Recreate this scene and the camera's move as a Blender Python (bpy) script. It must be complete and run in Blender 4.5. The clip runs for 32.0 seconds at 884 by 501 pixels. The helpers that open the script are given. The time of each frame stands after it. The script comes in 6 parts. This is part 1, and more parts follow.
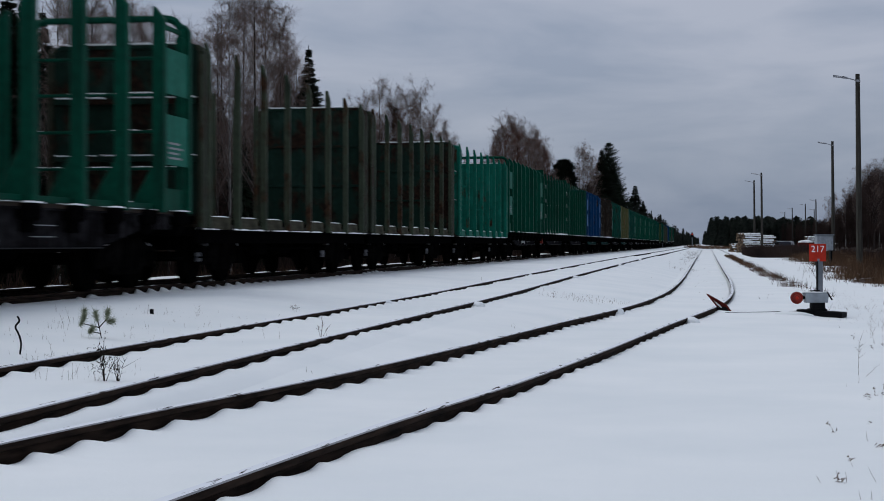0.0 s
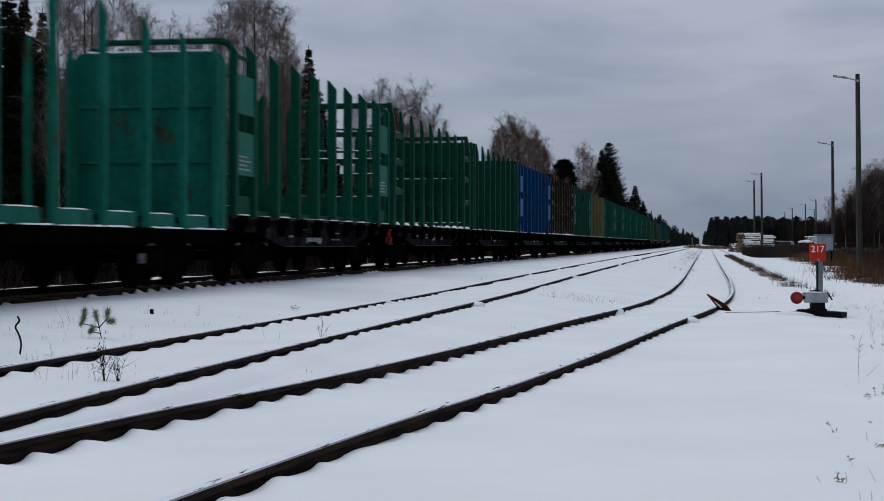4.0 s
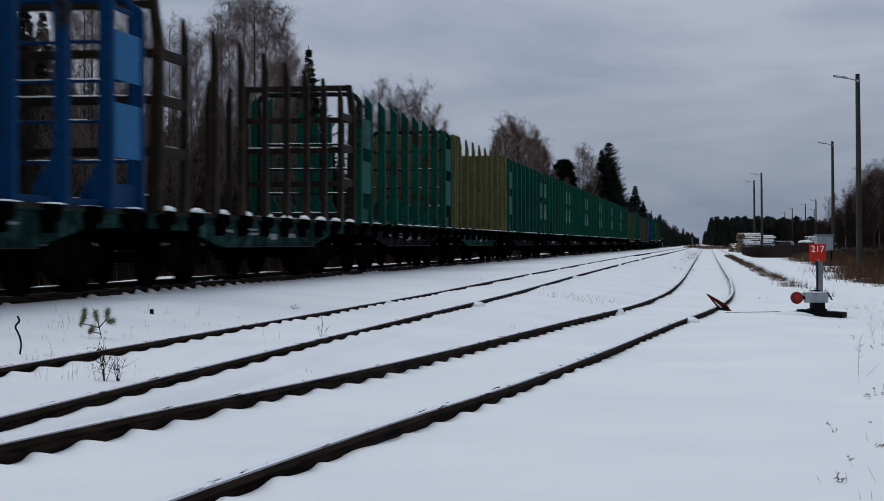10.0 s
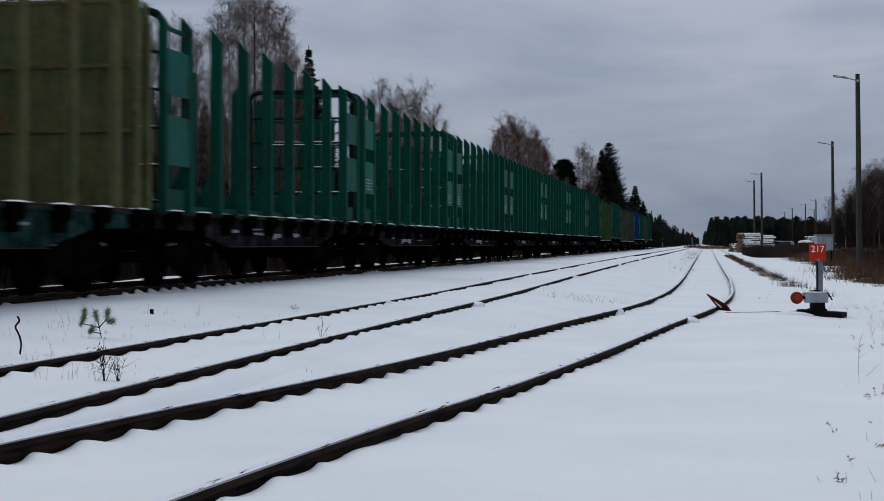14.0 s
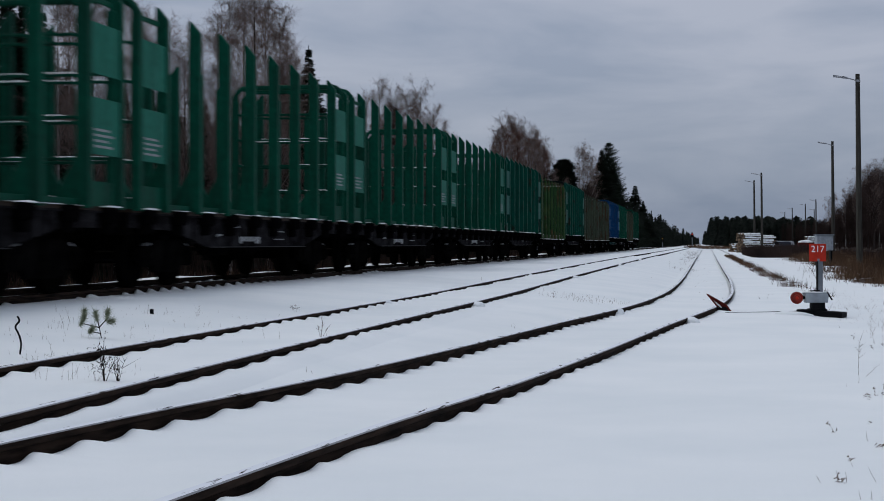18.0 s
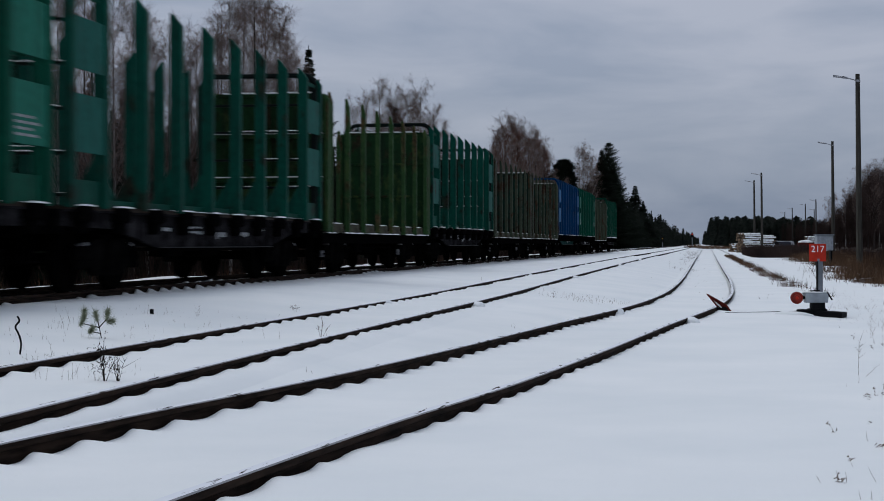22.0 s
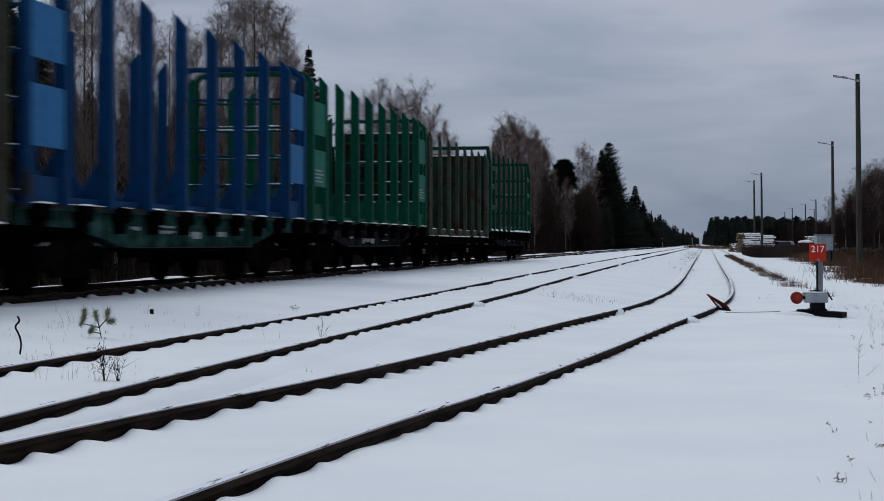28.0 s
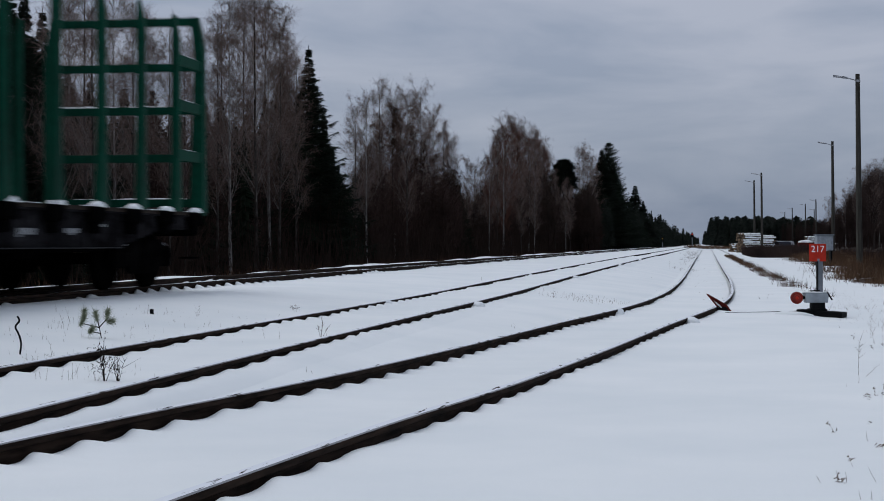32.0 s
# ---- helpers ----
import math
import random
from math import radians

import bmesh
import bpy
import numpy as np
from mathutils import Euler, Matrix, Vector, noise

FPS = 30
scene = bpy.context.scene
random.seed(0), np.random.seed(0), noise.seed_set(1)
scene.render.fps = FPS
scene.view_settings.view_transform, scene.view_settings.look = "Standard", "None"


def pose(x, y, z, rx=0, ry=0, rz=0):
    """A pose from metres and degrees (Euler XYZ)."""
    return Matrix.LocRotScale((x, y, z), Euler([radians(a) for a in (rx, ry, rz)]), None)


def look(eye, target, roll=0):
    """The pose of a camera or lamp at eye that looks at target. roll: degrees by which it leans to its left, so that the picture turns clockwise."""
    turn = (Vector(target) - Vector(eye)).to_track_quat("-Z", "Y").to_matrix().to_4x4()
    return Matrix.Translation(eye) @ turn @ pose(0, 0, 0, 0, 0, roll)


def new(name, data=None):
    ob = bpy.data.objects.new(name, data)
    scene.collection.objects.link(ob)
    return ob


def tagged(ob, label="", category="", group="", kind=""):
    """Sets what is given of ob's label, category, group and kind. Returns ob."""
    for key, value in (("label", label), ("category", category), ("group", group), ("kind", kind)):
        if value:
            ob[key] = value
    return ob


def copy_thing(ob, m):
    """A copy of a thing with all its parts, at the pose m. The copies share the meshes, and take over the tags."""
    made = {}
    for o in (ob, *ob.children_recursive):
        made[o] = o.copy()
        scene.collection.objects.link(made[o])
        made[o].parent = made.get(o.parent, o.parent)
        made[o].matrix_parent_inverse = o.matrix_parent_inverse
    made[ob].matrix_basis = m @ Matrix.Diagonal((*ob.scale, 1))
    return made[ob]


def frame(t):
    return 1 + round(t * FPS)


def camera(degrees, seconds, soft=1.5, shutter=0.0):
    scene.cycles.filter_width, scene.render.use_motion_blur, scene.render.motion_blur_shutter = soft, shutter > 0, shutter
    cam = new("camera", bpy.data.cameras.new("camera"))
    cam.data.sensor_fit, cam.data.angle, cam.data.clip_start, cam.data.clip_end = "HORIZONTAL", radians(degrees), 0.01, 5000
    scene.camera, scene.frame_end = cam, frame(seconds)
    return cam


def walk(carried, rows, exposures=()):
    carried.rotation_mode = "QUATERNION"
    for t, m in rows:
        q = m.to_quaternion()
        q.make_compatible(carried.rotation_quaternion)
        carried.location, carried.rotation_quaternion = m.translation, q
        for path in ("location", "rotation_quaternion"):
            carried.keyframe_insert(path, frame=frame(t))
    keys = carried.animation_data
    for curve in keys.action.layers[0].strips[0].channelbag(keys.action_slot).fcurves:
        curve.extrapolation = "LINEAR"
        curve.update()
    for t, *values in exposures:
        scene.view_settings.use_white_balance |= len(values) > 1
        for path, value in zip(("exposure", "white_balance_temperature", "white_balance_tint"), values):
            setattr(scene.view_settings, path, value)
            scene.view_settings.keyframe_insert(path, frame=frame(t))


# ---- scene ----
cam = camera(31.82, 32.0, soft=0.95, shutter=0.7)
EYE = (0.0, 0.0, 1.0)
YAW = 9.415
walk(cam, [(0.0, pose(*EYE, 89.75, 0, YAW)), (32.0, pose(*EYE, 89.75, 0, YAW))])

# ---- world and light: a high overcast, brighter overhead ----
SUN_UP, SUN_ROUND = radians(47), radians(-70)
world = bpy.data.worlds.new("overcast_sky")
scene.world = world
world.use_nodes = True
wn, wl = world.node_tree.nodes, world.node_tree.links
wn.clear()


def wnode(kind, **values):
    n = wn.new(kind)
    for k, v in values.items():
        n.inputs[k].default_value = v
    return n


w_out = wn.new("ShaderNodeOutputWorld")
w_bg = wnode("ShaderNodeBackground", Strength=1.5)
w_coord = wn.new("ShaderNodeTexCoord")
w_map = wn.new("ShaderNodeMapping")
w_map.inputs["Scale"].default_value = (1.6, 1.6, 6.5)
w_map.inputs["Rotation"].default_value = (0.03, -0.05, 0.4)
w_noise = wnode("ShaderNodeTexNoise", Scale=4.2, Detail=9.0, Roughness=0.5, Distortion=0.3)
w_ramp = wn.new("ShaderNodeValToRGB")
w_ramp.color_ramp.elements[0].position, w_ramp.color_ramp.elements[0].color = 0.36, (0.289, 0.331, 0.421, 1)
w_ramp.color_ramp.elements[1].position, w_ramp.color_ramp.elements[1].color = 0.64, (0.410, 0.438, 0.518, 1)
w_sky = wn.new("ShaderNodeTexSky")
w_sky.sky_type, w_sky.sun_disc = "NISHITA", False
w_sky.sun_elevation, w_sky.sun_rotation = SUN_UP, SUN_ROUND
w_dim = wn.new("ShaderNodeMixRGB")
w_dim.blend_type = "MULTIPLY"
w_dim.inputs["Fac"].default_value = 1.0
w_dim.inputs["Color2"].default_value = (0.06, 0.06, 0.06, 1)
w_mix = wn.new("ShaderNodeMixRGB")
w_mix.inputs["Fac"].default_value = 0.12
w_sep = wn.new("ShaderNodeSeparateXYZ")
w_up = wn.new("ShaderNodeMapRange")
for key, value in (("From Min", 0.0), ("From Max", 1.0), ("To Min", 0.0), ("To Max", 1.0)):
    w_up.inputs[key].default_value = value
w_tone = wn.new("ShaderNodeValToRGB")                # darker towards the horizon, brightest overhead
w_tone.color_ramp.elements[0].position, w_tone.color_ramp.elements[0].color = 0.0, (0.445, 0.490, 0.545, 1)
w_tone.color_ramp.elements[1].position, w_tone.color_ramp.elements[1].color = 1.0, (0.96, 0.97, 0.96, 1)
for spot, tone in ((0.06, (0.592, 0.616, 0.644, 1)), (0.12, (0.70, 0.709, 0.726, 1))):
    w_tone.color_ramp.elements.new(spot).color = tone
w_gain = wn.new("ShaderNodeVectorMath")
w_gain.operation = "MULTIPLY"
wl.new(w_coord.outputs["Generated"], w_map.inputs["Vector"])
wl.new(w_map.outputs["Vector"], w_noise.inputs["Vector"])
wl.new(w_noise.outputs["Fac"], w_ramp.inputs["Fac"])
wl.new(w_sky.outputs["Color"], w_dim.inputs["Color1"])
wl.new(w_ramp.outputs["Color"], w_mix.inputs["Color1"])
wl.new(w_dim.outputs["Color"], w_mix.inputs["Color2"])
wl.new(w_coord.outputs["Generated"], w_sep.inputs["Vector"])
wl.new(w_sep.outputs["Z"], w_up.inputs["Value"])
wl.new(w_mix.outputs["Color"], w_gain.inputs[0])
wl.new(w_up.outputs["Result"], w_tone.inputs["Fac"])
wl.new(w_tone.outputs["Color"], w_gain.inputs[1])
wl.new(w_gain.outputs["Vector"], w_bg.inputs["Color"])
wl.new(w_bg.outputs["Background"], w_out.inputs["Surface"])

sun = new("sun", bpy.data.lights.new("sun", "SUN"))
sun.data.energy, sun.data.angle, sun.data.color = 0.85, radians(50), (0.985, 0.985, 0.97)
sun.matrix_world = look((-40, 12, 45), (0, 0, 0))


# ---- materials ----
def material(name):
    m = bpy.data.materials.new(name)
    m.use_nodes = True
    return m, m.node_tree.nodes, m.node_tree.links, m.node_tree.nodes["Principled BSDF"]


def noise_node(n, l, scale, detail=4.0, space="Object", stretch=(1, 1, 1), rough=0.55, own=False):
    """Noise at real-world size; own gives every object a patch of it of its own."""
    c, mp, t = n.new("ShaderNodeTexCoord"), n.new("ShaderNodeMapping"), n.new("ShaderNodeTexNoise")
    if own:
        info, far = n.new("ShaderNodeObjectInfo"), n.new("ShaderNodeVectorMath")
        far.operation = "MULTIPLY"
        far.inputs[1].default_value = (37.0, 53.0, 29.0)
        l.new(info.outputs["Random"], far.inputs[0])
        l.new(far.outputs["Vector"], mp.inputs["Location"])
    mp.inputs["Scale"].default_value = stretch
    t.inputs["Scale"].default_value, t.inputs["Detail"].default_value, t.inputs["Roughness"].default_value = scale, detail, rough
    l.new(c.outputs[space], mp.inputs["Vector"])
    l.new(mp.outputs["Vector"], t.inputs["Vector"])
    return t.outputs["Fac"]


def ramp_node(n, l, fac, a, b, lo=0.35, hi=0.65):
    r = n.new("ShaderNodeValToRGB")
    r.color_ramp.elements[0].position, r.color_ramp.elements[0].color = lo, (*a, 1)
    r.color_ramp.elements[1].position, r.color_ramp.elements[1].color = hi, (*b, 1)
    l.new(fac, r.inputs["Fac"])
    return r.outputs["Color"]


def mix_node(n, l, fac, a, b):
    m = n.new("ShaderNodeMixRGB")
    for key, v in (("Fac", fac), ("Color1", a), ("Color2", b)):
        if isinstance(v, (int, float)):
            m.inputs[key].default_value = v
        elif isinstance(v, tuple):
            m.inputs[key].default_value = (*v, 1)
        else:
            l.new(v, m.inputs[key])
    return m.outputs["Color"]


def bump_node(n, l, bsdf, height, strength, distance=0.01):
    b = n.new("ShaderNodeBump")
    b.inputs["Strength"].default_value, b.inputs["Distance"].default_value = strength, distance
    l.new(height, b.inputs["Height"])
    l.new(b.outputs["Normal"], bsdf.inputs["Normal"])


def paint(name, base, dirt=(0.006, 0.009, 0.0075), amount=0.5, rough=0.6, gloss=0.07, rust=0.0, rust_colour=(0.10, 0.045, 0.02), scuff=None):
    m, n, l, b = material(name)
    fine = noise_node(n, l, 9.0, 6.0, own=True)
    big = noise_node(n, l, 1.3, 3.0, own=True)
    drip = noise_node(n, l, 5.0, 5.0, stretch=(1.0, 1.0, 0.12), own=True)
    shade = ramp_node(n, l, fine, tuple(0.8 * c for c in base), tuple(min(1.0, 1.18 * c) for c in base), 0.3, 0.7)
    grime = ramp_node(n, l, drip, (0, 0, 0), (1, 1, 1), 0.45, 0.75)
    scaled = n.new("ShaderNodeMath")
    scaled.operation = "MULTIPLY"
    scaled.inputs[1].default_value = amount
    l.new(grime, scaled.inputs[0])
    colour = mix_node(n, l, scaled.outputs[0], shade, dirt)
    if scuff:
        worn = ramp_node(n, l, noise_node(n, l, 2.0, 7.0, stretch=(1.0, 1.0, 0.55), rough=0.68, own=True), (0, 0, 0), (0.75, 0.75, 0.75), 0.53, 0.66)
        colour = mix_node(n, l, worn, colour, scuff)
    if rust > 0:
        streak = noise_node(n, l, 2.4, 8.0, stretch=(1.0, 1.0, 0.3), rough=0.72, own=True)
        spots = ramp_node(n, l, mix_node(n, l, 0.5, big, streak), (0, 0, 0), (1, 1, 1), 0.585 - 0.125 * rust, 0.645 - 0.11 * rust)
        flakes = ramp_node(n, l, fine, tuple(0.55 * c for c in rust_colour), tuple(2.2 * c for c in rust_colour), 0.35, 0.72)
        colour = mix_node(n, l, spots, colour, flakes)
    l.new(colour, b.inputs["Base Color"])
    b.inputs["Roughness"].default_value = rough
    b.inputs["Specular IOR Level"].default_value = gloss
    bump_node(n, l, b, fine, 0.25, 0.004)
    return m


def wagon_paint(name, base, amount=0.5, rust=0.0, rust_colour=(0.10, 0.045, 0.02), scuff=None):
    """Chalky weathered enamel, dull but still strong in colour."""
    return paint(name, tuple(0.92 * c for c in base), amount=amount, rough=0.6, gloss=0.06, rust=rust, rust_colour=rust_colour, scuff=scuff)


def sooty(name, dark, light):
    """Grimy sill plate: soot with scuffed, frosted patches and vertical runs."""
    m, n, l, b = material(name)
    patch = noise_node(n, l, 2.2, 6.0, stretch=(1, 0.7, 1.6), rough=0.65)
    runs = noise_node(n, l, 7.0, 4.0, stretch=(1, 1, 0.15))
    k = n.new("ShaderNodeMath")
    k.operation = "MULTIPLY"
    l.new(patch, k.inputs[0])
    l.new(runs, k.inputs[1])
    l.new(ramp_node(n, l, k.outputs[0], dark, light, 0.20, 0.42), b.inputs["Base Color"])
    b.inputs["Roughness"].default_value, b.inputs["Specular IOR Level"].default_value = 0.95, 0.0
    return m


def crust_node(n, l, fine):
    """Height of a wind-packed snow surface: grains over small hummocks."""
    hummock, k = noise_node(n, l, 7.0, 6.0, rough=0.6), n.new("ShaderNodeMath")
    k.operation = "MULTIPLY_ADD"
    k.inputs[1].default_value = 0.45
    l.new(fine, k.inputs[0])
    l.new(hummock, k.inputs[2])
    return k.outputs[0]


def snow_material():
    m, n, l, b = material("snow")
    fine = noise_node(n, l, 60.0, 3.0)
    drift = noise_node(n, l, 0.55, 5.0)
    l.new(ramp_node(n, l, drift, (0.81, 0.84, 0.845), (0.895, 0.91, 0.905), 0.3, 0.7), b.inputs["Base Color"])
    b.inputs["Roughness"].default_value = 0.75
    b.inputs["Specular IOR Level"].default_value = 0.2
    bump_node(n, l, b, crust_node(n, l, fine), 0.42, 0.010)
    return m


def ground_material():
    """Snow that thins out to dead grass and litter under the woods and in the rough strip beyond the loading road."""
    m, n, l, b = material("snowy_ground")
    fine = noise_node(n, l, 60.0, 3.0)
    drift = noise_node(n, l, 0.55, 5.0)
    patch = noise_node(n, l, 0.35, 6.0)
    snow = ramp_node(n, l, drift, (0.81, 0.84, 0.845), (0.895, 0.91, 0.905), 0.3, 0.7)
    litter = ramp_node(n, l, noise_node(n, l, 4.0, 6.0), (0.010, 0.007, 0.005), (0.055, 0.034, 0.02), 0.3, 0.7)
    at = n.new("ShaderNodeAttribute")
    at.attribute_name = "litter"
    add = n.new("ShaderNodeMath")
    l.new(at.outputs["Fac"], add.inputs[0])
    l.new(patch, add.inputs[1])
    cover = ramp_node(n, l, add.outputs[0], (0, 0, 0), (1, 1, 1), 0.95, 1.1)
    l.new(mix_node(n, l, cover, snow, litter), b.inputs["Base Color"])
    b.inputs["Roughness"].default_value = 0.8
    b.inputs["Specular IOR Level"].default_value = 0.2
    bump_node(n, l, b, crust_node(n, l, fine), 0.42, 0.010)
    return m


def rail_material(name, cover):
    """Rust-brown steel with old snow lying on the upward faces."""
    m, n, l, b = material(name)
    steel = ramp_node(n, l, noise_node(n, l, 14.0, 5.0, stretch=(1.0, 0.2, 2.0)), (0.008, 0.0058, 0.0048), (0.036, 0.0235, 0.0175))
    g, sep = n.new("ShaderNodeNewGeometry"), n.new("ShaderNodeSeparateXYZ")
    l.new(g.outputs["Normal"], sep.inputs["Vector"])
    k = n.new("ShaderNodeMath")
    k.operation = "MULTIPLY"
    l.new(ramp_node(n, l, sep.outputs["Z"], (0, 0, 0), (1, 1, 1), 0.75, 0.9), k.inputs[0])
    l.new(ramp_node(n, l, noise_node(n, l, 22.0, 5.0, stretch=(1.0, 0.16, 1.0)), (1, 1, 1), (0, 0, 0), cover, cover + 0.05), k.inputs[1])
    l.new(mix_node(n, l, k.outputs[0], steel, (0.8, 0.82, 0.86)), b.inputs["Base Color"])
    b.inputs["Roughness"].default_value, b.inputs["Specular IOR Level"].default_value = 0.8, 0.03
    return m


def rough_stuff(name, a, c, scale=3.0, rough=0.9, stretch=(1, 1, 1), space="Object"):
    m, n, l, b = material(name)
    l.new(ramp_node(n, l, noise_node(n, l, scale, 6.0, space, stretch), a, c, 0.3, 0.7), b.inputs["Base Color"])
    b.inputs["Roughness"].default_value = rough
    b.inputs["Specular IOR Level"].default_value = 0.06
    return m


SNOW = snow_material()
GROUND = ground_material()
RAIL = rail_material("siding_rail_steel", 0.585)
RAIL_MAIN = rail_material("main_rail_steel", 0.25)
BALLAST = rough_stuff("dark_ballast", (0.005, 0.0045, 0.004), (0.022, 0.018, 0.016), 18.0)
GREEN = wagon_paint("green_paint", (0.0016, 0.061, 0.036), amount=0.6)
DEEP_GREEN = wagon_paint("deep_green_paint", (0.0015, 0.047, 0.027))
TEAL = wagon_paint("teal_paint", (0.0022, 0.057, 0.039), amount=0.6, rust=0.3, rust_colour=(0.011, 0.012, 0.008))
TURQUOISE = wagon_paint("turquoise_paint", (0.005, 0.118, 0.080), rust=0.15, rust_colour=(0.03, 0.02, 0.012), scuff=(0.012, 0.150, 0.108))
BLUE = wagon_paint("blue_paint", (0.0012, 0.035, 0.110), rust=0.12, rust_colour=(0.016, 0.012, 0.010))
OLIVE = wagon_paint("olive_paint", (0.088, 0.090, 0.036), rust=0.28, rust_colour=(0.07, 0.044, 0.018), scuff=(0.120, 0.118, 0.056))
MOSS = wagon_paint("moss_green_paint", (0.026, 0.064, 0.022), amount=0.4, rust=0.44, rust_colour=(0.042, 0.030, 0.014), scuff=(0.060, 0.086, 0.028))
BROWN = wagon_paint("brown_paint", (0.018, 0.012, 0.008), rust=0.4, rust_colour=(0.024, 0.015, 0.009))
GREY_GREEN = wagon_paint("faded_grey_green_paint", (0.047, 0.060, 0.039), amount=0.65, rust=0.5, rust_colour=(0.030, 0.0155, 0.0085))
RUST_POST = wagon_paint("rust_brown_post", (0.034, 0.040, 0.026), amount=0.5, rust=0.8, rust_colour=(0.019, 0.0115, 0.0070))
RUSTY_WALL = wagon_paint("rust_streaked_dark_green_paint", (0.008, 0.026, 0.018), amount=0.7, rust=0.80, rust_colour=(0.0150, 0.0080, 0.0048), scuff=(0.018, 0.042, 0.031))
MOSS_WALL = wagon_paint("scuffed_dark_moss_paint", (0.008, 0.034, 0.011), amount=0.8, rust=0.42, rust_colour=(0.014, 0.012, 0.006), scuff=(0.050, 0.076, 0.020))
PALE_GREEN = wagon_paint("pale_green_panel", (0.013, 0.130, 0.090), amount=0.3, scuff=(0.022, 0.145, 0.105))
PALE_TEAL = wagon_paint("pale_teal_panel", (0.009, 0.090, 0.072), amount=0.3, rust=0.25, rust_colour=(0.02, 0.022, 0.016), scuff=(0.016, 0.105, 0.085))
PALE_BLUE = wagon_paint("pale_blue_panel", (0.026, 0.135, 0.30), amount=0.15)
# near-black base colour carries the deep shade of the undercarriage
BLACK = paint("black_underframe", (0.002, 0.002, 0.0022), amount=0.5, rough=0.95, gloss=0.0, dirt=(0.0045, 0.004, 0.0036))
BELLY = sooty("sooty_grey_sill", (0.0058, 0.0056, 0.006), (0.032, 0.031, 0.034))
BELLY_TEAL = sooty("worn_teal_sill", (0.006, 0.016, 0.015), (0.036, 0.088, 0.080))
# wheel steel, likewise darkened to hold the shade beneath the wagons
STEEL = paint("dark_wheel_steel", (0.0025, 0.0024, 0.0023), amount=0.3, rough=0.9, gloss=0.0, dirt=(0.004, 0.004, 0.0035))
WHITE_MARK = paint("white_stencil_paint", (0.27, 0.28, 0.29), amount=0.7)
BOARD = rough_stuff("weathered_side_boards", (0.006, 0.008, 0.0055), (0.082, 0.076, 0.052), 4.5, stretch=(1, 0.6, 1.2))
WORN_EDGE = paint("worn_grey_steel_edge", (0.018, 0.018, 0.020), amount=0.6)
BARK = rough_stuff("birch_bark", (0.014, 0.012, 0.011), (0.34, 0.325, 0.31), 2.2, stretch=(3, 3, 1.2))
GREY_BARK = rough_stuff("grey_flaking_bark", (0.010, 0.008, 0.007), (0.085, 0.075, 0.068), 2.0, stretch=(3, 3, 1.0))
DARK_BARK = rough_stuff("dark_bark", (0.008, 0.006, 0.005), (0.026, 0.02, 0.016), 4.0)
TWIGS = rough_stuff("birch_twigs", (0.074, 0.049, 0.040), (0.205, 0.146, 0.126), 0.5)
DARK_TWIGS = rough_stuff("dark_alder_twigs", (0.030, 0.018, 0.014), (0.088, 0.052, 0.042), 0.6)
LIMB_WOOD = rough_stuff("grey_birch_limbs", (0.045, 0.037, 0.034), (0.27, 0.245, 0.23), 2.5)
YARD_WOODS = rough_stuff("bare_woods_beyond_the_yard", (0.018, 0.0122, 0.011), (0.062, 0.042, 0.036), 0.3)
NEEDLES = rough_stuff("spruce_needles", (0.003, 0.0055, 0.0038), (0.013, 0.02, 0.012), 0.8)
# spruce needles again, paler: the distance haze is put into their colour
HAZED_NEEDLES = rough_stuff("far_spruce_woods", (0.008, 0.0105, 0.009), (0.026, 0.032, 0.025), 0.3)
TAN_GRASS = rough_stuff("tan_grass_stalks", (0.075, 0.047, 0.028), (0.30, 0.205, 0.130), 0.7)
THICKET = rough_stuff("bare_thicket", (0.022, 0.014, 0.012), (0.070, 0.044, 0.037), 0.4)
RED_TWIGS = rough_stuff("reddish_alder_twigs", (0.060, 0.028, 0.021), (0.165, 0.080, 0.060), 0.6)
DRY_NEEDLES = rough_stuff("pine_needles", (0.003, 0.005, 0.0035), (0.012, 0.017, 0.011), 0.8)
DEAD_GRASS = rough_stuff("dead_grass", (0.012, 0.007, 0.005), (0.150, 0.086, 0.050), 0.45)
UNDERGROWTH = rough_stuff("dark_saplings", (0.012, 0.008, 0.0065), (0.050, 0.034, 0.028), 0.4)
POLE = rough_stuff("weathered_pole_wood", (0.028, 0.026, 0.022), (0.075, 0.07, 0.06), 3.0, stretch=(4, 4, 0.4))


# ---- mesh helpers ----
def mesh_of(name, verts, faces, mat, smooth=False):
    me = bpy.data.meshes.new(name)
    me.from_pydata([tuple(map(float, v)) for v in verts], [], [tuple(map(int, f)) for f in faces])
    me.materials.append(mat)
    if smooth:
        me.polygons.foreach_set("use_smooth", [True] * len(me.polygons))
    me.update()
    return me


def from_bm(name, bm, mat, smooth=False):
    me = bpy.data.meshes.new(name)
    bm.to_mesh(me)
    bm.free()
    me.materials.append(mat)
    if smooth:
        me.polygons.foreach_set("use_smooth", [True] * len(me.polygons))
    return me


def add_box(bm, x0, x1, y0, y1, z0, z1, bevel=0.0):
    r = bmesh.ops.create_cube(bm, size=1.0, matrix=Matrix.LocRotScale(((x0 + x1) / 2, (y0 + y1) / 2, (z0 + z1) / 2), None, (x1 - x0, y1 - y0, z1 - z0)))
    if bevel > 0:
        edges = {e for v in r["verts"] for e in v.link_edges}
        bmesh.ops.bevel(bm, geom=list(edges), offset=bevel, segments=1, affect="EDGES", profile=0.5)


